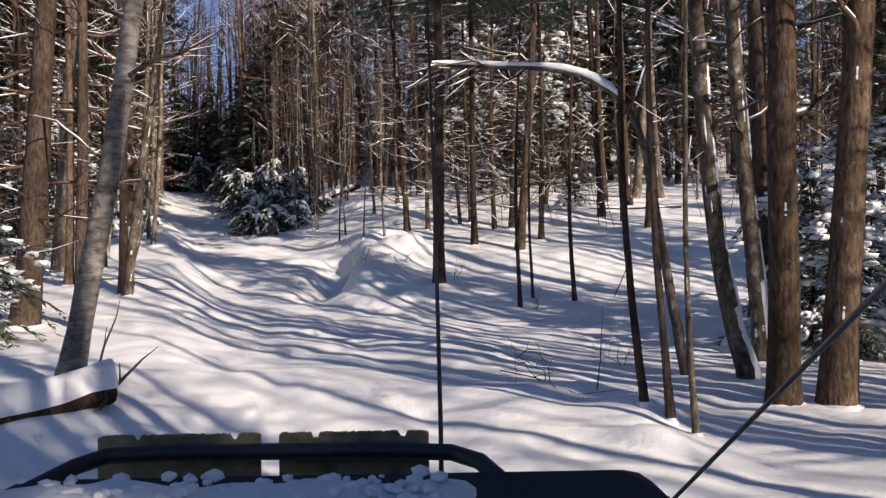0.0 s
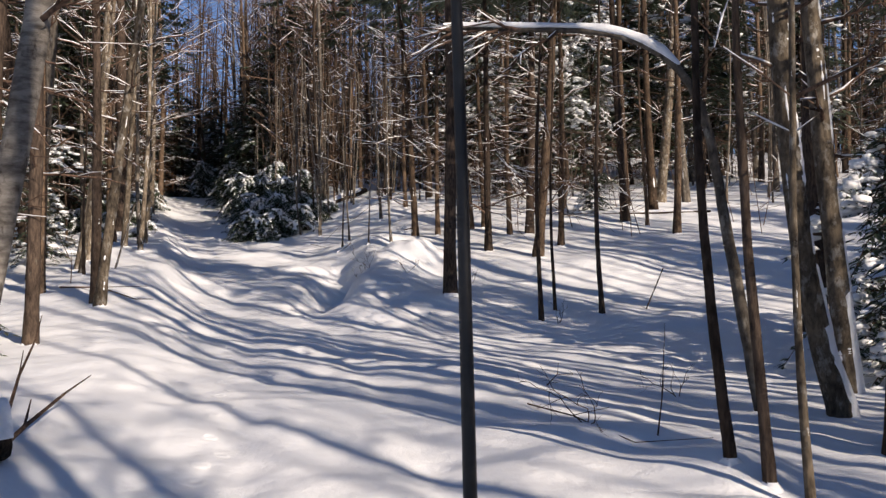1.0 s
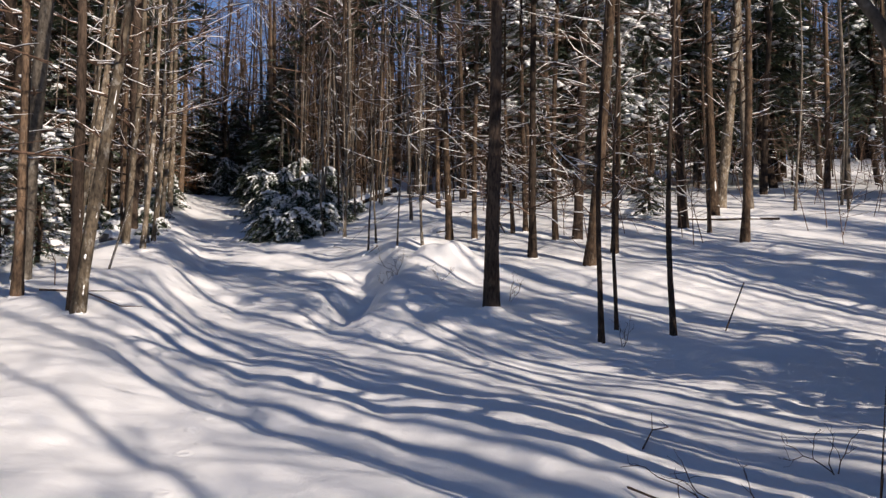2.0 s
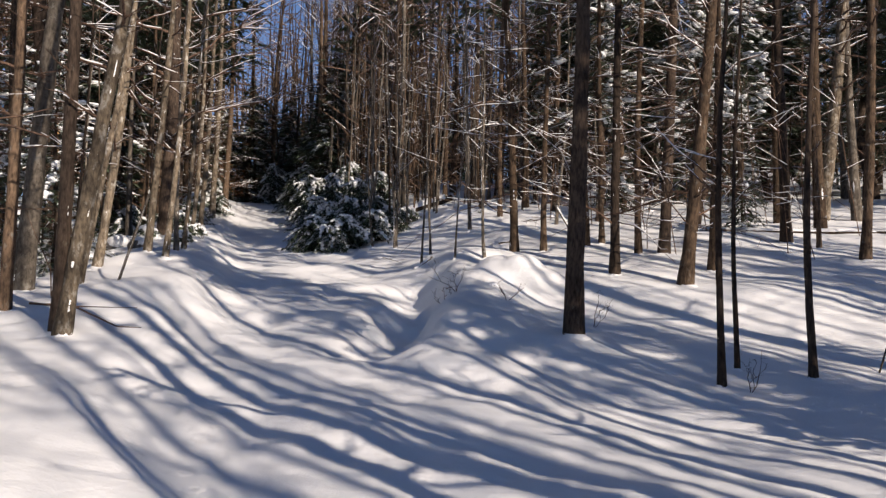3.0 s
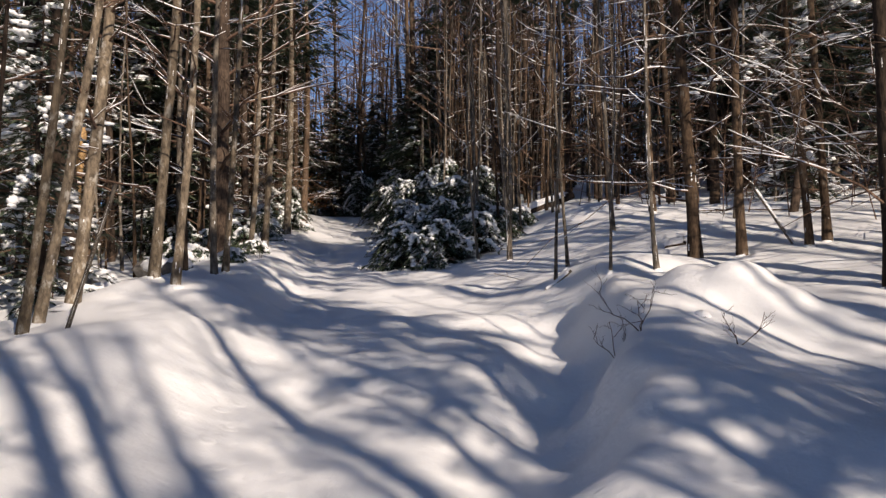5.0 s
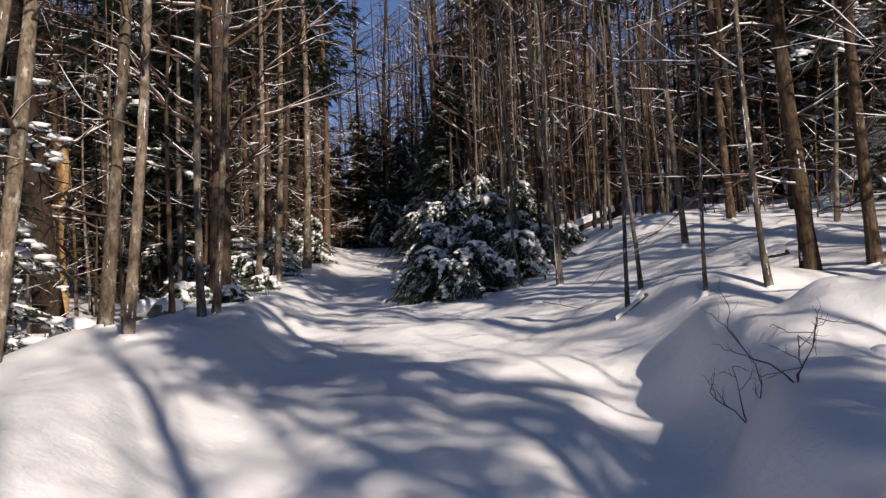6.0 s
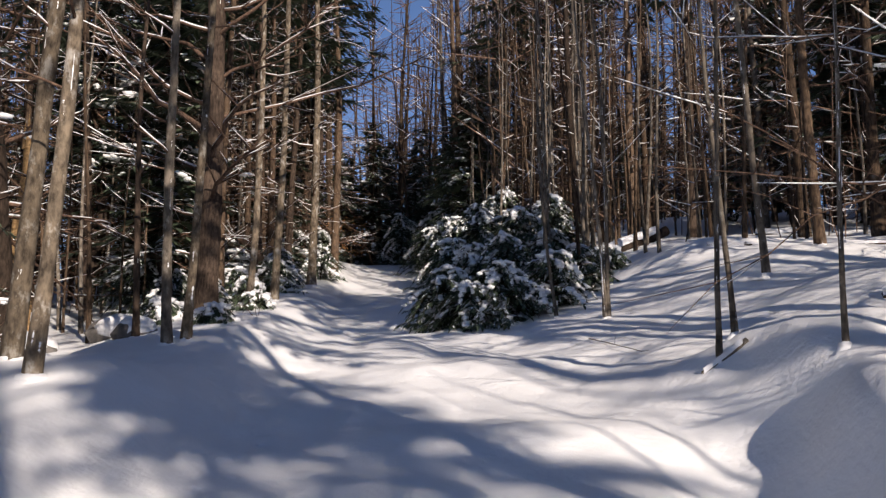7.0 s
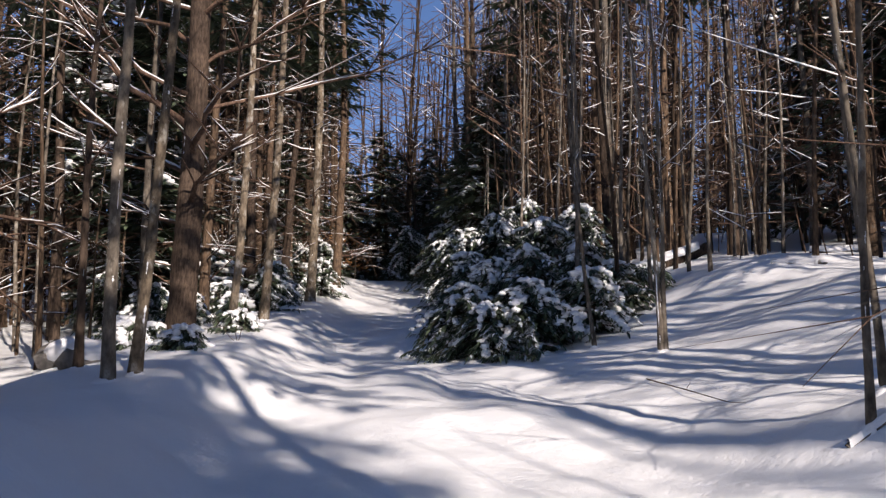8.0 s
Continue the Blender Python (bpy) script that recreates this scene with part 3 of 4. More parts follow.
# ---- evergreens ----
def bushy_shapes(rng, height, spread, snow, lean):
    """A young hemlock weighed down: boughs that arch over and hang, feathered with short needles, snow draped along them."""
    stem, wood, green, load = Shape(), Shape(), Shape(), Shape()
    z = np.linspace(-.3, height, 8)
    up = np.clip(z / height, 0, 1)
    core = np.stack((lean[0] * up ** 2 * height + .03 * np.sin(z * 2), lean[1] * up ** 2 * height, z - .12 * height * up ** 3), 1)
    stem.tube(core, np.maximum(.006, .016 * height * (1 - .9 * up)), 6)
    count = int(34 + 30 * height)
    for k in range(count):
        q = .05 + .95 * ((k + rng.random()) / count) ** .9
        a = rng.uniform(0, 6.283)
        long = (spread * (1 - q) ** .55 + .22) * rng.uniform(.45, 1.15)
        b = np.array([np.interp(q * height, z, core[:, c]) for c in range(3)])
        s = np.linspace(0, 1, 7)
        rise, fall = rng.uniform(.15, .55), rng.uniform(.55, 1.25)
        line = b + np.stack((np.cos(a + .25 * s) * s * long, np.sin(a + .25 * s) * s * long, (rise * s - fall * s ** 2.1) * long), 1)
        line[:, 2] = np.maximum(line[:, 2], .03)
        wood.tube(line, (.005 + .008 * long) * (1 - .8 * s), 3, False)
        m = max(5, int(long / .05))
        for j in range(m):
            u = .1 + .9 * (j + rng.random()) / m
            p = np.array([np.interp(u, s, line[:, c]) for c in range(3)])
            for side in (-1, 1):
                w, size = a + side * rng.uniform(.45, 1.0), rng.uniform(.10, .24) * (1.2 - .55 * u)
                tip, sag = (math.cos(w), math.sin(w), rng.uniform(-.5, .05)), rng.uniform(.15, .6)
                green.spray(p, tip, size, size * .2, sag)
                if rng.random() < .24:
                    load.spray(p + (0, 0, .014), tip, size * .85, size * .17, sag)
        green.spray(line[-1], (math.cos(a), math.sin(a), -.6), .16, .03, .5)
        lump = .5 + .5 * math.sin(2.3 * a + 7 * q + height) * math.cos(1.7 * a - 5 * q)
        if rng.random() < (.1 + .6 * snow * lump if q < .8 else .75):
            u, fat = rng.uniform(.1, .6), rng.uniform(.035, .05 + .05 * snow)
            while u < 1:
                p = np.array([np.interp(u, s, line[:, c]) for c in range(3)])
                w = fat * rng.uniform(.6, 1.25)
                load.blob(p + (rng.uniform(-.03, .03), rng.uniform(-.03, .03), w * .25), (w * rng.uniform(1.2, 1.7), w * rng.uniform(.7, 1.3), w * rng.uniform(.6, 1.0)), a + rng.uniform(-.6, .6), rng)
                u += w * rng.uniform(.7, 1.3) / long
    return stem, wood, green, load


def bushy_hemlock(x, y, height, spread, seed, snow, lean=(0, 0)):
    rng = random.Random(seed)
    ob = thing("young_hemlock", "bushy young hemlock bent under clumps of snow", "evergreen", (x, y, float(ground(x, y))), "young hemlocks by the trail")
    stem, wood, green, load = bushy_shapes(rng, height, spread, snow, lean)
    part("trunk", stem, BARK["dark"], ob)
    tagged(part("bough_wood", wood, TWIG, ob), kind="stuff")
    tagged(part("crown", green, NEEDLES, ob, smooth=False), kind="stuff")
    tagged(part("snow_load", load, LOAD, ob, "pads of snow on the boughs"), kind="stuff")


# the clump where the trail bends
for x, y, h, w, seed, snow in ((-8.25, 38.55, 1.05, .95, 1, .5), (-7.55, 38.75, 1.45, 1.0, 2, .75), (-8.95, 39.5, 1.5, 1.0, 3, .45), (-6.65, 39.3, 1.35, 1.05, 4, .95),
                               (-7.7, 40.3, 2.05, 1.1, 5, .7), (-8.7, 41.2, 1.9, 1.0, 6, .4), (-6.3, 40.6, 1.25, .9, 7, .6), (-6.9, 41.4, 1.9, 1.0, 8, .75),
                               (-9.6, 42.6, 2.1, 1.0, 9, .35), (-8.1, 43.0, 2.7, 1.2, 10, .35), (-9.3, 44.8, 3.0, 1.2, 11, .35), (-7.3, 44.2, 2.6, 1.2, 12, .4),
                               (-10.8, 47.6, 2.8, 1.3, 13, .35)):
    bushy_hemlock(x, y, h, w, 300 + seed, snow, (.06 * math.sin(seed * 2.1), -.08 * math.cos(seed)))
# behind it and along the far trail
for x, y, h, w, seed, snow in ((-9.2, 47.4, 3.4, 1.4, 14, .35), (-12.3, 51.4, 3.0, 1.3, 15, .35), (-14.2, 56.4, 3.2, 1.4, 16, .35), (-5.75, 41.6, .8, .7, 27, .6),
                               (-14.9, 41.8, .7, .6, 17, .8), (-15.9, 45.2, 1.2, .8, 18, .7), (-16.3, 43.6, 1.0, .8, 19, .7), (-17.5, 48.6, 1.6, .9, 20, .6),
                               (-18.9, 51.6, 2.0, 1.0, 21, .6), (-20.3, 55.5, 2.4, 1.2, 22, .6), (-22.0, 59.8, 2.6, 1.3, 23, .5), (-17.6, 62.5, 3.0, 1.4, 24, .4),
                               (-13.2, 38.9, .45, .4, 25, .9)):
    bushy_hemlock(x, y, h, w, 300 + seed, snow, (.06 * math.sin(seed * 2.1), -.08 * math.cos(seed)))
# at the foot of the left bank
for x, y, h, w, seed, snow in ((-12.4, 35.9, .35, .35, 26, .9), (-16.6, 46.8, 1.5, .9, 28, .7), (-18.0, 46.4, 2.2, 1.1, 29, .6), (-17.9, 53.2, 1.5, .9, 30, .6),
                               (-19.6, 57.2, 1.8, 1.0, 31, .5), (-20.9, 59.0, 2.6, 1.2, 32, .5), (-15.4, 40.6, .9, .7, 33, .8), (-17.2, 41.8, 1.4, .9, 34, .7),
                               (-19.2, 43.2, 2.0, 1.1, 35, .6), (-13.9, 36.6, .5, .5, 36, .9), (-14.6, 38.0, .4, .5, 37, .9)):
    bushy_hemlock(x, y, h, w, 300 + seed, snow, (.06 * math.sin(seed * 2.1), -.08 * math.cos(seed)))
hemlock(6.5, 15.2, 3.6, 1.9, 320, .7)
hemlock(7.8, 16.2, 4.4, 2.1, 321, .6)
hemlock(9.6, 17.4, 5.2, 2.2, 327, .6)
hemlock(6.2, 13.4, 2.6, 1.3, 328, .8)
hemlock(-13.3, 29.7, 6.5, 2.1, 322, .95)
hemlock(-15.8, 31.5, 7.0, 2.2, 323, .8)
hemlock(-7.0, 13.2, 2.0, 1.2, 324, .6)
hemlock(5.4, 34.6, 1.6, 1.0, 325, .4)
hemlock(2.4, 41.5, 2.2, 1.3, 326, .4)
# out of view, added so that its high crown shades the left bank
hemlock(7.3, 12.4, 17, 3.6, 343, .3, 1, "hemlock", "unseen tall hemlock, its high crown added to shade the left bank", "", .7)
for x, y, h, w, seed in ((1.3, 36.6, 9.5, 2.6, 340), (4.4, 36.2, 9.0, 2.5, 341), (6.4, 40.2, 11.0, 2.8, 342)):
    hemlock(x, y, h, w, seed, .8, 0, "hemlock", "slender hemlock, bare below, snow along its drooping boughs", "", .34)


def tall_evergreens():
    """Tall conifers: along the far trail, closing its bend, scattered through the wood, and unseen ones added for
    shade.
    """
    rng = random.Random(21)
    kinds = [hemlock(0, 0, h, w, 330 + k, .3, 1, "tall_hemlock", "tall dark hemlock with a little snow on its boughs", "tall hemlocks of the wood", low) for k, (h, w, low) in enumerate(((9, 2.6, 0), (16, 3.0, .08), (12, 2.8, .02), (18, 3.2, .2), (7, 2.4, 0), (14, 3.0, .14)))]
    # the closing row at the trail's bend stays low under the gap of sky
    spots = [((0, 4)[k % 2], -37 + 1.45 * k, 72 + 5 * (k % 3) + rng.uniform(-2, 2)) for k in range(22)]
    spots += [(4, -22.5, 57), (0, -25, 63), (2, -24, 51), (0, -20.8, 47.5), (2, 11, 50), (1, -28, 42), (2, -24, 36), (3, -33, 50), (1, 19, 36), (1, -20.5, 33), (2, -19.5, 28.5), (3, -23, 46), (1, -27, 38), (2, -18.5, 43.5), (1, -31, 44), (3, -24, 27)]
    # a darker stand up the slope, boughs hanging low
    spots += [(5, 3.6, 45.5), (2, 6.4, 44.0), (1, 1.2, 49.0), (5, 9.2, 46.5), (2, 4.8, 51.5), (3, 12.6, 44.5), (5, 8.0, 53.0), (1, 14.8, 50.0), (2, -.8, 54.5), (5, 17.6, 45.0)]
    # both sides of the far trail
    spots += [(0, -20.8, 54.6), (5, -22.6, 55.6), (4, -22.4, 59.4), (2, -24.6, 60.4), (0, -24.2, 64.4), (1, -27.0, 66), (4, -12.2, 55.0), (0, -12.4, 57.6), (4, -14.0, 60.6), (0, -14.6, 64.0), (4, -16.4, 67.0), (0, -21.4, 68.6), (4, -19.4, 70.4), (4, -23.4, 68.6)]
    # an unseen stand on the sunny side, added to shade truck and right slope
    spots += [(5, 11.5, -10.5)] + [((1, 3, 5)[k % 3], 18.5 + 4.4 * (k % 5) + rng.uniform(-1.5, 1.5), -5 + 10 * (k // 5) + rng.uniform(-2, 2)) for k in range(10) if k % 5 > 1 or k == 5] + [(1, 22.0, 13.5), (5, 26.5, 15.5), (3, 30.5, 12.5)]
    n = 0
    while n < 74:
        x, y = rng.uniform(-75, 62), rng.uniform(34, 104)
        far, d = math.hypot(x + 3, y - 12), clear_of(x, y)
        if 52 < far < 92 and abs(d) > 9 and not (-45 < x < -8 and y > 62 and far > 56):
            spots.append((rng.choice((1, 3, 5, 2)), x, y))
            n += 1
    used = set()
    for k, x, y in spots:
        m = pose(x, y, float(ground(x, y)), 0, 0, rng.uniform(0, 360))
        if k in used:
            copy_thing(kinds[k], m)
        else:
            used.add(k)
            kinds[k].matrix_world = m


tall_evergreens()


# ---- trees along the trail ----
stand("pole", "dark", 2.06, 8.90, 0.085, -0.02, 0.010, 0.0, 1, -.07)
stand("pole", "dark", 2.25, 8.63, 0.083, -0.03, 0.005, 0.0, 2, .05)
stand("pole", "tan", 2.39, 8.25, 0.063, -0.02, 0.009, 0.1, 3, -.06)
stand("tall", "tan", 4.02, 11.31, 0.25, -0.035, 0.035, .4, 4, -.55, 1.6)
stand("tall", "tan", 4.72, 12.74, 0.27, -0.075, 0.022, .5, 5, .12, 2.0)
stand("tall", "brown", 3.76, 9.6, 0.345, 0.03, -0.020, 0.25, 6)
stand("tall", "brown", 4.33, 9.55, 0.37, 0.06, -0.039, 0.3, 7)
stand("tall", "dark", 7.25, 19.73, 0.471, 0.027, -0.010, 0.0, 8)
stand("tall", "birch", -3.92, 8.95, 0.25, 0.16, 0.06, 0.1, 9)
stand("dead", "dark", -7.60, 15.60, 0.480, 0.094, 0.046, 0.0, 10)
stand("tall", "dark", -6.58, 15.53, 0.222, 0.039, 0.017, 0.0, 11)
stand("tall", "brown", -9.68, 22.22, 0.223, 0.023, 0.010, 0.0, 12)
stand("tall", "tan", -7.38, 20.05, 0.225, 0.135, 0.066, 0.4, 13)
stand("tall", "dark", -7.50, 20.12, 0.215, 0.0, 0.03, 0.1, 301)
stand("tall", "grey", -11.35, 25.4, 0.42, 0.05, 0.03, 0.1, 14)
stand("tall", "tan", -10.05, 25.3, 0.13, 0.12, 0.06, 0.3, 302)
stand("dead", "dark", -18.73, 36.28, 0.566, 0.006, 0.004, 0.1, 15)
stand("pine", "dark", -0.10, 23.00, 0.326, -0.018, 0.002, 0.0, 16)
stand("pole", "dark", 1.88, 21.03, 0.110, 0.010, -0.002, 0.0, 17)
stand("pole", "dark", 2.28, 21.86, 0.081, -0.003, 0.001, 0.0, 18)
stand("pole", "dark", 3.30, 21.60, 0.118, -0.006, 0.002, 0.0, 19)
stand("dead", "brown", 2.46, 27.34, 0.302, 0.062, -0.011, 0.2, 20)
stand("dead", "dark", 1.06, 28.33, 0.223, -0.029, 0.003, 0.1, 21)
stand("dead", "brown", 1.88, 30.75, 0.177, 0.000, -0.000, 0.1, 22)
stand("dead", "brown", -1.29, 31.50, 0.227, -0.053, -0.001, 0.5, 23)
stand("dead", "brown", -0.52, 31.34, 0.166, -0.023, 0.000, 0.1, 24)
stand("dead", "brown", 3.33, 28.88, 0.192, -0.015, 0.003, 0.1, 25)
stand("dead", "dark", 2.55, 30.98, 0.300, 0.006, -0.001, 0.1, 26)
stand("tall", "dark", 6.14, 32.91, 0.301, -0.014, 0.004, 0.1, 27)
stand("pole", "brown", 6.76, 32.15, 0.131, -0.001, 0.000, 0.0, 28)
stand("tall", "tan", 8.43, 37.06, 0.397, 0.072, -0.023, 0.0, 29)
stand("tall", "brown", 7.38, 30.65, 0.249, 0.029, -0.011, 0.1, 30)
stand("tall", "brown", -1.89, 36.62, 0.168, -0.034, -0.001, 0.1, 31)
stand("dead", "brown", 1.08, 32.33, 0.158, -0.002, 0.000, 0.1, 32)
stand("pole", "brown", 0.66, 31.73, 0.138, -0.026, 0.002, 0.1, 33)
stand("pole", "dark", -9.38, 23.92, 0.074, -0.026, -0.019, 0.0, 34)
stand("tall", "tan", -10.61, 26.33, 0.159, 0.099, 0.069, 0.2, 35)
stand("tall", "tan", -10.69, 27.19, 0.209, 0.082, 0.054, 0.2, 36)
stand("pole", "grey", -2.00, 29.88, 0.084, -0.067, 0.000, 0.6, 45)
stand("dead", "dark", -16.45, 35.18, 0.635, -0.085, -0.070, 0.1, 50)
stand("tall", "tan", -10.11, 28.47, 0.186, 0.033, 0.025, 0.3, 51)
stand("tall", "tan", -9.43, 27.97, 0.144, 0.046, 0.032, 0.4, 52)
stand("pole", "dark", -12.41, 33.60, 0.114, 0.019, 0.012, 0.1, 53)
stand("pole", "grey", -3.73, 31.08, 0.064, -0.008, -0.000, 0.2, 55)
stand("pole", "grey", -3.54, 31.50, 0.066, -0.019, -0.001, 0.1, 56)
stand("pole", "grey", -2.73, 29.88, 0.050, -0.008, 0.000, 0.6, 57)
stand("tall", "grey", -11.10, 32.47, 0.151, -0.001, -0.001, 0.2, 62)
stand("tall", "tan", -11.04, 32.86, 0.139, 0.075, 0.050, 0.5, 63)
stand("limb", "dark", -14.22, 38.60, 0.544, 0.011, 0.007, 0.1, 64)
stand("tall", "tan", -13.25, 38.80, 0.166, 0.039, 0.022, 0.1, 65)
stand("tall", "tan", -14.14, 41.75, 0.208, 0.061, 0.031, 0.1, 66)
stand("tall", "tan", -17.01, 50.36, 0.318, -0.006, -0.003, 0.1, 67)
stand("dead", "brown", -18.06, 54.90, 0.344, -0.005, -0.002, 0.1, 68)
stand("pole", "grey", -5.32, 36.33, 0.079, -0.046, -0.003, 0.4, 69)
stand("pole", "grey", -5.27, 36.33, 0.079, -0.049, -0.003, 0.3, 70)
stand("tall", "grey", -2.81, 35.75, 0.119, -0.078, 0.011, 0.5, 71)
stand("pole", "grey", -6.41, 38.26, 0.071, -0.071, -0.009, 0.2, 72)
stand("tall", "dark", -6.76, 45.54, 0.210, -0.005, -0.001, 0.1, 73)
# two unseen conifers, added to cast a band of shade across trail and left bank
stand("dead", "dark", 9.5, 11.8, .32, .02, .0, .1, 201)
stand("dead", "brown", 12.3, 8.9, .34, .0, .02, .1, 202)


# ---- single things along the trail ----
def bent_sapling():
    """A slim tree bowed over into an arch by the snow that lies along it."""
    rng = random.Random(77)
    x, y = 3.25, 11.5
    ob = thing("bent_tree", "slender tree bowed into an arch under a ridge of snow", "tree", (x, y, float(ground(x, y))))
    # the stem leans, then turns over until it lies almost level
    s = np.linspace(0, 1, 30)
    turn = np.radians(98 + 75 * ease(.44, .82, s))
    step = 6.6 / (len(s) - 1)
    sway = np.array([rng.uniform(-.012, .012) for _ in s])
    reach, rise = np.cumsum(np.cos(turn)) * step + np.cumsum(sway), np.cumsum(np.sin(turn)) * step - .25
    line = np.stack((reach, -.28 * reach, rise + np.cumsum(sway[::-1]) * .6), 1)
    radii = .075 * (1 - .72 * s)
    trunk, load = Shape(), Shape()
    trunk.tube(line, radii, 8)
    part("trunk", trunk, BARK["grey"], ob)
    wobble = np.array([rng.uniform(.55, 1.25) for _ in s])
    load.tube((line + np.array((0, 0, .05)))[17:], ((radii * .85 + .022) * wobble * np.sin(np.linspace(.3, 2.9, len(s) - 0)) ** .3)[17:], 7)
    part("snow_ridge", load, LOAD, ob, "thick ridge of snow along the arch")
    for k, (q, a, up, long) in enumerate(((.86, 2.9, .25, 1.0), (.88, 3.3, -.55, 1.0), (.93, 2.9, -.3, .9), (.97, 3.4, -.5, .7), (.80, 3.6, -.7, .9), (.99, 3.0, -.25, .5), (.9, 3.9, -.4, .8))):
        at = np.array([np.interp(q, s, line[:, c]) for c in range(3)])
        wood, ridge = Shape(), Shape()
        limb(wood, ridge, rng, at, (math.cos(a), math.sin(a), up), long, .022, -.1, 4, 6, 1, 5)
        branch = part("branch", wood, TWIG, ob)
        if ridge.v:
            tagged(part("snow_ridge", ridge, LOAD, branch), kind="stuff")


bent_sapling()


def log_at(name, words, a, b, r, snow=1.0, mat=None, seed=1):
    """A fallen stem with a rough bark, broken ends and a cap of snow."""
    rng = random.Random(seed)
    a, b = np.array(a, float), np.array(b, float)
    ob = thing(name, words, "log", a)
    s = np.linspace(0, 1, 9)
    line = (b - a) * s[:, None]
    line[:, 2] += np.array([rng.uniform(-.15, .15) for _ in s]) * r
    wood, cap = Shape(), Shape()
    wood.tube(line, r * np.array([rng.uniform(.9, 1.1) for _ in s]) * (1 - .15 * s), 9)
    part("stem", wood, mat or BARK["brown"], ob)
    if snow:
        rows = []
        u = np.array(((b - a)[1], -(b - a)[0], 0)) / np.linalg.norm((b - a)[:2])
        for p in line[:-1] if snow < 1.5 else line:
            k = rng.uniform(.85, 1.2)
            w = np.linspace(-1, 1, 7)
            rows.append(p + u * (w * r * 1.0)[:, None] + np.array((0, 0, 1)) * (r * (.25 + .75 * np.sqrt(1 - .9 * w * w)) + snow * .11 * k * (1 - w ** 4) - .01)[:, None])
        cap.put(np.concatenate(rows), grid_faces(len(rows), 7, False))
        part("snow_cap", cap, LOAD, ob, "rounded cap of snow")
    return ob


def over(x, y, up):
    return (x, y, float(ground(x, y)) + up)


log_at("fallen_log", "broken log with a thick rounded cap of snow", (-4.5, 6.5, .44), (-3.30, 8.5, .70), .13, 1.7, BARK["brown"], 3)
log_at("fallen_log", "short broken log lying half buried in snow", over(-3.9, 31.02, -.02), over(-3.45, 31.12, .0), .04, .35, BARK["grey"], 4)
log_at("fallen_log", "dark log with a cap of snow by young hemlocks", over(-6.9, 44.6, .15), over(-4.4, 46.0, .25), .17, 1.2, BARK["dark"], 5)
log_at("fallen_log", "old log under a cap of snow in the woods", over(-2.0, 46.9, -.05), over(-.7, 46.3, -.04), .13, .8, BARK["brown"], 6)
log_at("fallen_log", "thin fallen trunk dusted with snow among the trees", over(-1.2, 38.4, -.03), over(2.0, 37.6, -.02), .07, .4, BARK["brown"], 7)
log_at("fallen_log", "thin fallen trunk lined with snow", over(4.6, 34.5, .0), over(9.4, 33.6, .02), .07, .5, BARK["dark"], 8)
log_at("fallen_log", "slim fallen stem lying on the snow bank", over(-3.5, 40.3, -.03), over(-2.7, 39.7, -.02), .06, .5, BARK["grey"], 9)
log_at("fallen_log", "short dark log end under a cushion of snow", over(-1.75, 33.1, -.02), over(-1.35, 33.0, .0), .07, .9, BARK["dark"], 13)
log_at("leaning_pole", "dead pole leaning with snow along it", over(.47, 32.0, -.05), (-.25, 32.1, 4.95), .035, .4, BARK["grey"], 10)
log_at("leaning_pole", "dead stick leaning on the bank, snow along it", over(-8.82, 24.5, -.05), (-8.4, 24.76, 4.1), .028, .2, BARK["grey"], 11)
log_at("leaning_pole", "thin dead pole leaning between saplings", over(4.35, 22.0, -.05), over(5.0, 22.9, .75), .016, 0, BARK["dark"], 12)


def stick(points, r, seed, words="bare dark stick lying on the snow", name="stick"):
    """A fallen or standing twig with side shoots."""
    rng = random.Random(seed)
    p = np.array(points, float)
    ob = thing(name, words, "stick", p[0])
    wood = Shape()
    wood.tube(p - p[0], r * np.linspace(1, .5, len(p)), 5)
    for k in range(1, len(p)):
        w = p[k] - p[k - 1]
        w = np.array((w[0] + rng.uniform(-.5, .5) * abs(w[1]), w[1] + rng.uniform(-.5, .5) * abs(w[0]), w[2] + rng.uniform(0, .3) * np.linalg.norm(w)))
        wood.tube([p[k] - p[0], p[k] - p[0] + w * .6], [r * .5, r * .2], 4)
    part("twig", wood, TWIG, ob)
    return ob


stick([over(-5.45, 34.9, .03), over(-5.0, 33.9, .06), over(-4.6, 33.1, .03)], .009, 1)
stick([over(-9.2, 22.2, .05), over(-7.8, 21.1, .12), over(-6.8, 20.5, .04)], .022, 2)
stick([over(-3.25, 8.1, .05), over(-3.35, 8.9, .16), over(-3.4, 9.7, .3)], .025, 3)
stick([over(-4.0, 9.9, -.02), over(-3.95, 10.0, .3), over(-3.85, 10.1, .62)], .018, 4, "broken upright twig standing in snow")
stick([over(.75, 11.6, .02), over(1.1, 10.7, .05), over(1.5, 9.7, .03)], .010, 5)
stick([over(1.75, 9.95, -.02), over(1.8, 9.97, .3), over(1.83, 9.98, .7)], .009, 6, "thin upright twig standing in snow")
stick([over(1.1, 12.9, .02), over(1.3, 13.5, .07), over(1.6, 14.2, .02)], .009, 7)
stick([over(-9.3, 23.0, -.02), over(-9.1, 22.6, .5), over(-9.3, 22.4, 1.2)], .014, 8, "thin crooked twig standing in snow")


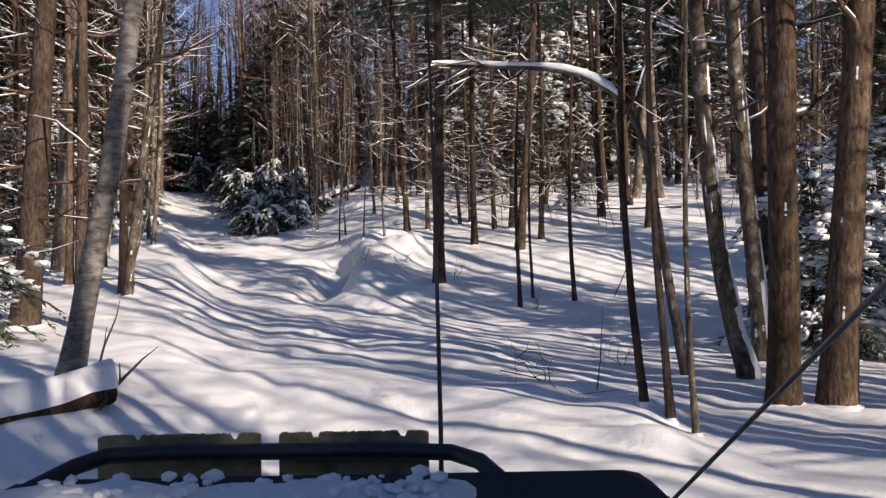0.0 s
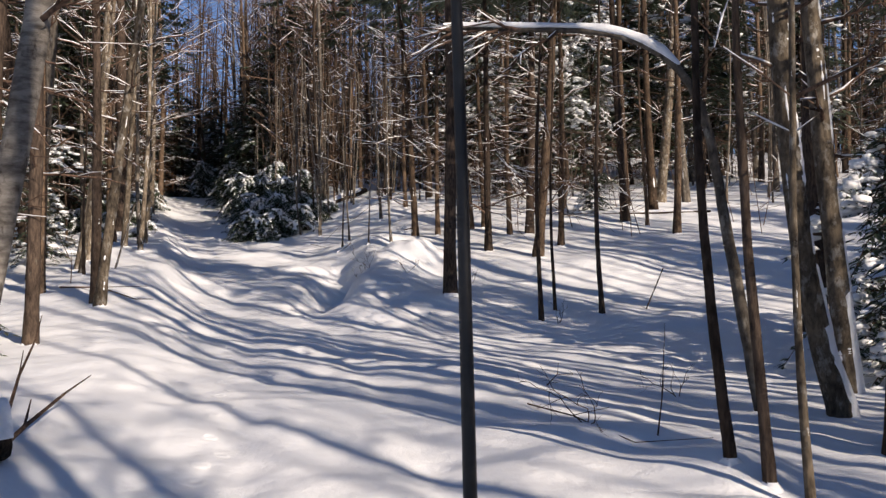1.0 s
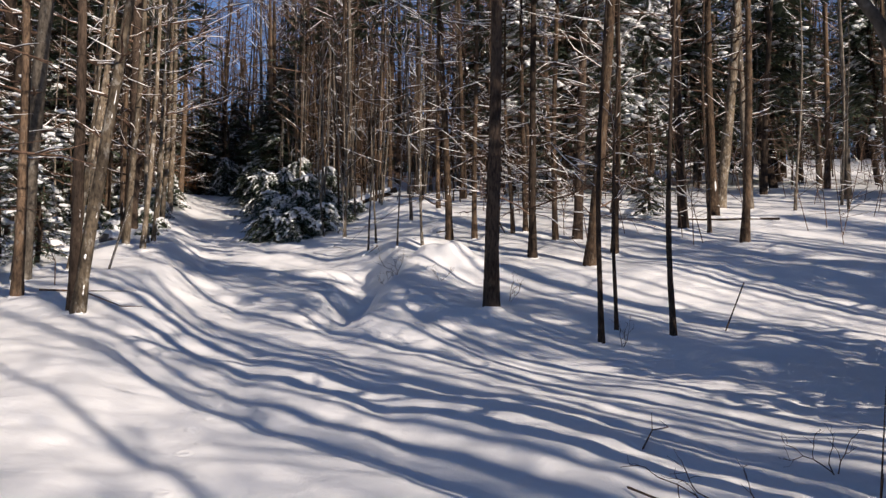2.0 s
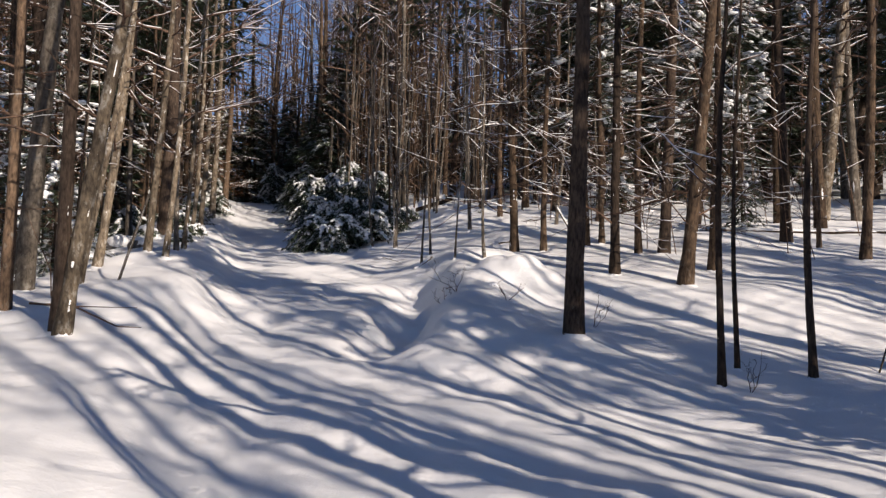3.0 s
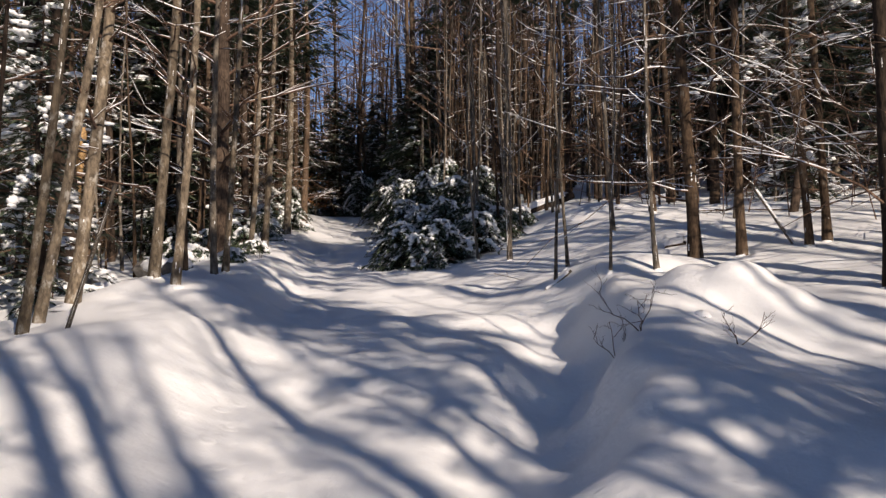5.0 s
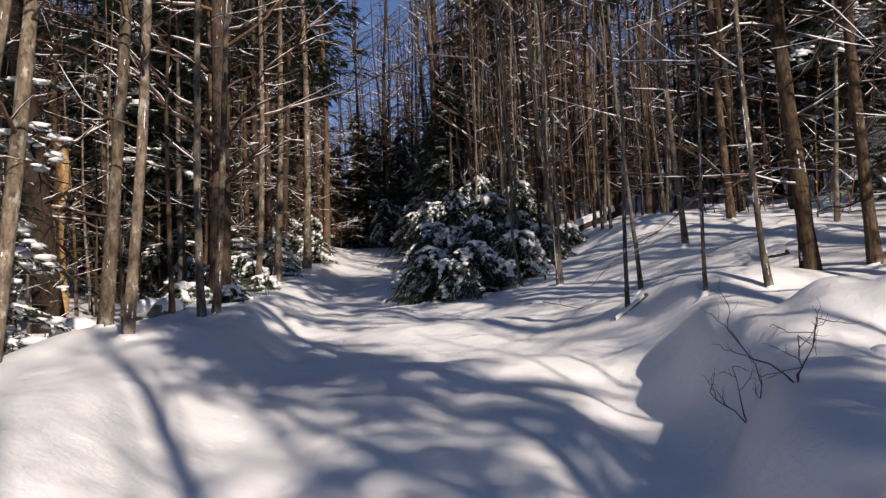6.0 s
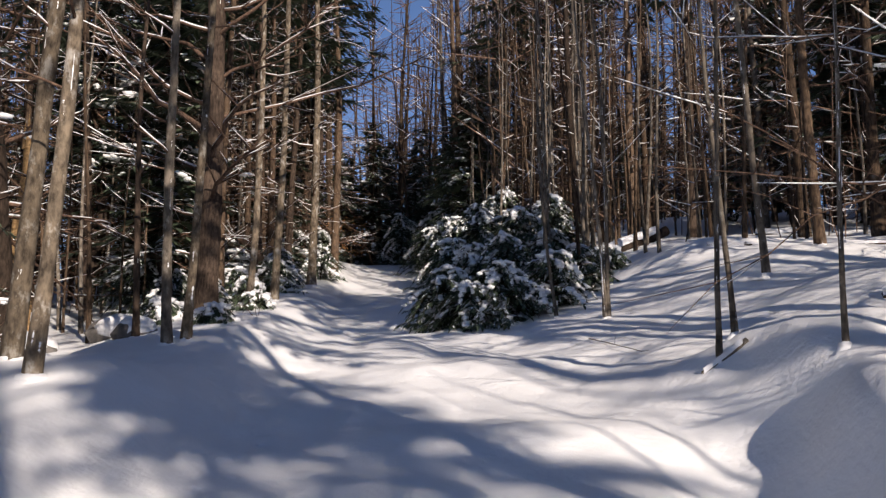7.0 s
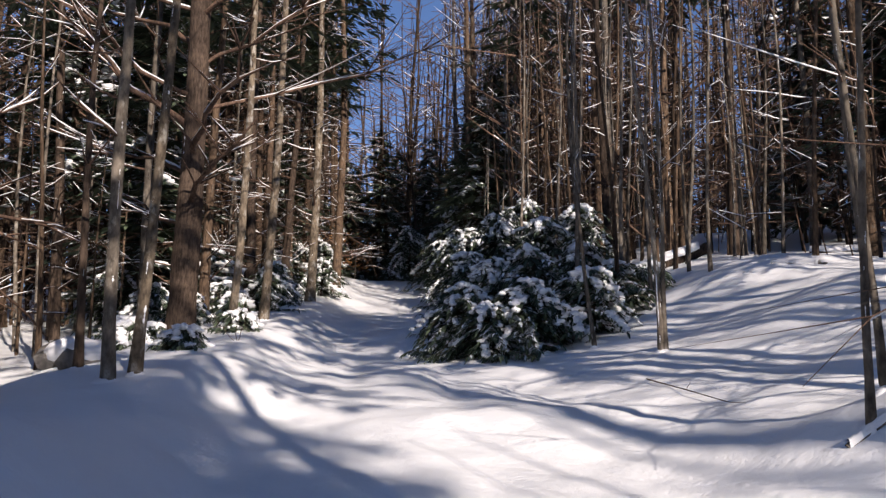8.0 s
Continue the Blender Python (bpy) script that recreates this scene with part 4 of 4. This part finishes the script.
def shrub(x, y, tall, wide, seed, stems=3):
    """A leafless shrub of a few crooked stems, each with its twigs."""
    rng = random.Random(seed)
    ob = thing("bare_shrub", "leafless dark shrub poking out of the snow", "shrub", over(x, y, -.05))

    def crooked(s, start, way, length, r, depth):
        p, w = np.array(start, float), np.array(way, float)
        line = [p.copy()]
        for k in range(5):
            w = w / np.linalg.norm(w) + np.array([rng.uniform(-.45, .45) for _ in range(3)]) + (0, 0, .06)
            p = p + w / np.linalg.norm(w) * length / 5
            line.append(p.copy())
            if depth and k and rng.random() < .8:
                crooked(s, p, w + np.array([rng.uniform(-1, 1) for _ in range(3)]), length * rng.uniform(.3, .55), r * .55, depth - 1)
        s.tube(line, r * np.linspace(1, .5, 6), 4, False)

    for k in range(stems):
        a = rng.uniform(0, 6.283)
        wood = Shape()
        crooked(wood, (0, 0, 0), (math.cos(a) * wide, math.sin(a) * wide, tall), math.hypot(wide, tall) * rng.uniform(.7, 1.2), .0065, 2)
        part("stem", wood, TWIG, ob)


for x, y, tall, wide, seed in ((-2.3, 25.7, .5, .4, 1), (-2.6, 26.6, .4, .35, 2), (-1.3, 25.4, .35, .3, 6),
                               (1.2, 10.4, .35, .5, 7), (2.6, 12.5, .4, .3, 8), (-12.2, 37.2, .6, .4, 9), (2.2, 20.8, .4, .2, 10), (.3, 24.2, .5, .25, 12)):
    shrub(x, y, tall, wide, 500 + seed)


def snag():
    """A dead, barkless stub of a trunk, broken off and pecked open."""
    rng = random.Random(9)
    x, y = -17.9, 37.2
    ob = thing("snag", "broken dead trunk with bare yellow rotten wood", "dead tree", over(x, y, -.2))
    z = np.linspace(0, 4.6, 16)
    line = np.stack((.05 * np.sin(z * 2), .05 * np.cos(z * 1.4), z), 1)
    stem = Shape()
    stem.tube(line, np.array([.21 * (1 - .25 * q / 4.6) * rng.uniform(.88, 1.12) for q in z]), 11)
    part("trunk", stem, ROT, ob)
    for k in range(4):
        splint = Shape()
        a = k * 1.6 + .4
        splint.tube([(math.cos(a) * .09, math.sin(a) * .09, 4.4), (math.cos(a) * .1, math.sin(a) * .1, 4.7 + rng.uniform(.1, .5))], [.06, .012], 5)
        part("splinter", splint, ROT, ob)
    cap = Shape()
    cap.blob((0, 0, 4.66), (.15, .15, .07), 0, rng)
    part("snow_cap", cap, LOAD, ob)


snag()


def boulder(x, y, w, d, h, seed):
    """A dark field stone with a hat of snow."""
    rng = random.Random(seed)
    ob = thing("boulder", "dark stone half buried, with a hat of snow", "stone", over(x, y, -.1))
    rock, hat = Shape(), Shape()
    rock.blob((0, 0, h * .4), (w, d, h), rng.uniform(0, 3), rng, True)
    hat.blob((0, 0, h * .72), (w * .97, d * .97, h * .8), rng.uniform(0, 3), rng, True)
    part("stone", rock, STONE, ob, smooth=False)
    part("snow_hat", hat, LOAD, ob)


for x, y, w, d, h, seed in ((-14.4, 33.6, .45, .35, .22, 1), (-15.6, 34.9, .6, .45, .3, 2), (-13.4, 35.0, .4, .35, .3, 3), (-16.8, 36.2, .6, .5, .28, 4), (-14.9, 36.6, .7, .5, .34, 5), (-12.7, 36.4, .35, .3, .25, 6), (-1.6, 26.35, .12, .1, .1, 7)):
    boulder(x, y, w, d, h, 600 + seed)


def leafy_beech(x, y):
    """A young beech that keeps its dry leaves."""
    rng = random.Random(31)
    ob = thing("young_beech", "young beech with dry orange leaves still on", "sapling", over(x, y, -.1))
    trunk, leaves = Shape(), Shape()
    trunk.tube([(0, 0, 0), (.05, 0, 1.2), (0, .1, 2.6)], [.03, .02, .008], 5)
    part("trunk", trunk, BARK["grey"], ob)
    for _ in range(260):
        a, r, z = rng.uniform(0, 6.283), rng.uniform(.1, .9), rng.uniform(.6, 2.6)
        leaves.spray((math.cos(a) * r, math.sin(a) * r, z), (math.cos(a + 1), math.sin(a + 1), rng.uniform(-.8, .3)), .13, .04, .2)
    tagged(part("leaf_mass", leaves, DRY, ob, smooth=False), kind="stuff")


leafy_beech(-20.3, 62.4)
leafy_beech(-20.9, 61.0)


def paw_prints():
    """A line of animal tracks up the left of the trail, pressed into the snow."""
    rng = random.Random(41)
    s = Shape()
    y = 8.6
    while y < 33:
        x = float(along(y, CURVE_Y, CURVE_X)) + np.interp(y, [8, 14, 20, 24, 28, 33], [-1.05, -1.1, -1.4, -1.6, -1.3, -1.1]) + .07 * (1 if int(y * 2) % 2 else -1)
        g = float(ground(x, y))
        a = np.arange(8) * math.pi / 4
        rows = []
        for r, up in ((.11, .003), (.075, .012), (.05, .005), (.02, .003)):
            rows.append(np.stack((x + np.cos(a) * r * .8, y + np.sin(a) * r, ground(x + np.cos(a) * r * .8, y + np.sin(a) * r) + up), 1))
        s.put(np.concatenate(rows), grid_faces(4, 8, True))
        y += rng.uniform(.36, .5)
    ob = tagged(new("paw_prints", mesh_of("paw_prints", s, SNOW)), "line of small animal tracks pressed into the snow", "tracks", kind="stuff")
    return ob


paw_prints()


# ---- the truck's front, standing where the drive begins ----
def rounded_box(s, lo, hi, r):
    """A box with its long upper edges rounded over."""
    (a, b, c), (d, e, f) = lo, hi
    prof = [(a, c), (d, c)] + [(d - r + r * math.cos(t), f - r + r * math.sin(t)) for t in np.linspace(0, math.pi / 2, 5)] + [(a + r - r * math.sin(t), f - r + r * math.cos(t)) for t in np.linspace(0, math.pi / 2, 5)]
    n = len(prof)
    s.put([(x, y, z) for y in (b, e) for x, z in prof], grid_faces(2, n, True))
    s.f.append([s.n - 2 * n + k for k in range(n)])
    s.f.append([s.n - 1 - k for k in range(n)])


def truck():
    rng = random.Random(51)
    ob = thing("off_road_truck", "black off-road truck front with guard bar and snow on its bonnet", "truck", (-.62, 2.0, float(ground(-.6, 2.0)) + .07))
    body, hood, bumper = Shape(), Shape(), Shape()
    rounded_box(body, (-.62, -1.1, .42), (.62, .80, .90), .06)
    part("front_body", body, BLACK, ob)
    rounded_box(hood, (-.80, -1.15, .86), (1.30, .70, 1.065), .13)
    part("bonnet", hood, BLACK, ob)
    rounded_box(bumper, (-.85, .88, .50), (.85, 1.10, .72), .04)
    part("bumper", bumper, BLACK, ob)
    for side in (-1, 1):
        fender, tyre, rim = Shape(), Shape(), Shape()
        rounded_box(fender, (side * .74 - .16, -.75, .80), (side * .74 + .16, .62, .92), .05)
        part("fender", fender, BLACK, ob)
        a = np.linspace(0, 2 * math.pi, 25)[:-1]
        rows = [np.stack((np.full(24, side * .74 + w), np.cos(a) * r, .38 + np.sin(a) * r), 1) for w, r in ((-.11, .22), (-.12, .34), (-.08, .38), (.08, .38), (.12, .34), (.11, .22))]
        tyre.put(np.concatenate(rows), grid_faces(6, 24, True))
        wheel = part("tyre", tyre, RUBBER, ob)
        rim.tube([(side * .74 - .07, 0, .38), (side * .74 + .07, 0, .38)], [.225, .225], 20)
        part("rim", rim, STEEL, wheel)
    bar = Shape()
    x = np.array((-.83, -.79, -.71, -.63, -.4, 0, .4, .64, .74, .82, .87))
    z = np.array((.93, .98, 1.02, 1.038, 1.04, 1.038, 1.035, 1.03, 1.015, .97, .91))
    yy = np.array((.80, .95, 1.10, 1.19, 1.22, 1.22, 1.22, 1.19, 1.10, .95, .80))
    bar.tube(np.stack((x, yy, z), 1), .031, 12)
    part("guard_bar", bar, BLACK, ob, "black tubular guard bar")
    for px in (-.42, .38):
        post = Shape()
        post.tube([(px, 1.0, .70), (px, 1.32, .84), (px, 1.31, 1.0), (px, 1.23, 1.03)], [.02, .02, .02, .02], 10)
        part("bar_post", post, BLACK, ob)
    for lo, hi, notch in ((-.695, -.085, (.22, .82)), (-.01, .555, (.22, .80))):
        board = Shape()
        n = 64
        xs = np.linspace(lo, hi, n)
        top = 1.095 + np.array([rng.uniform(-.003, .003) for _ in xs])
        for q in notch:
            k = int(q * n)
            top[k:k + 3] -= .02
        top[0] -= .006
        top[-1] -= .004
        rows = [np.stack((xs, np.full(n, yb), zz), 1) for yb, zz in ((1.265, np.full(n, .93)), (1.265, top), (1.30, top), (1.30, np.full(n, .93)))]
        board.put(np.concatenate(rows), grid_faces(4, n, False))
        part("board", board, BOARD, ob, "weathered greenish wooden board", smooth=False)
    whip = Shape()
    whip.tube([(.60, 1.24, .75), (.602, 1.24, 1.1), (.595, 1.23, 1.8), (.575, 1.2, 2.9)], [.010, .009, .007, .004], 8)
    part("antenna", whip, BLACK, ob, "thin black whip antenna")
    cable = Shape()
    cable.tube([(1.38, .98, .88), (1.40, -.1, 1.45), (1.42, -1.18, 2.02)], [.007, .007, .007], 7)
    part("limb_cable", cable, STEEL, ob, "grey steel cable strung to the roof")
    arm = Shape()
    arm.tube([(.82, 1.0, .62), (1.1, 1.0, .82), (1.39, .98, .89)], [.03, .025, .02], 8)
    part("cable_arm", arm, BLACK, ob)
    pillar = Shape()
    pillar.tube([(1.02, -1.1, 1.0), (1.2, -1.15, 1.5), (1.42, -1.2, 2.05)], [.035, .035, .03], 8)
    part("pillar", pillar, BLACK, ob)
    bed = Shape()
    bx, by = np.meshgrid(np.linspace(-.76, .72, 34), np.linspace(-1.0, .52, 30))
    edge = np.clip(np.minimum(np.minimum(bx + .76, .72 - bx), np.minimum(by + 1.0, .52 - by)) / .16, 0, 1)
    bed.put(np.stack((bx, by, 1.05 + edge ** .5 * (.075 + .018 * waves(bx, by, .07, 1) + .02 * waves(bx, by, .16, 2))), -1).reshape(-1, 3), grid_faces(30, 34, False))
    part("snow_bed", bed, LOAD, ob, "broken snow lying on the bonnet")
    snow = Shape()
    for k in range(420):
        px, py = rng.uniform(-.7, .62), rng.uniform(-1.0, .45) 
        w = rng.uniform(.008, .026)
        snow.blob((px, py, 1.12 + w * .3), (w * rng.uniform(.8, 1.5), w * rng.uniform(.8, 1.4), w * .7), rng.uniform(0, 3), rng)
    tagged(part("snow_crumbs", snow, LOAD, ob, "crumbled snow on the bonnet"), kind="stuff")


truck()
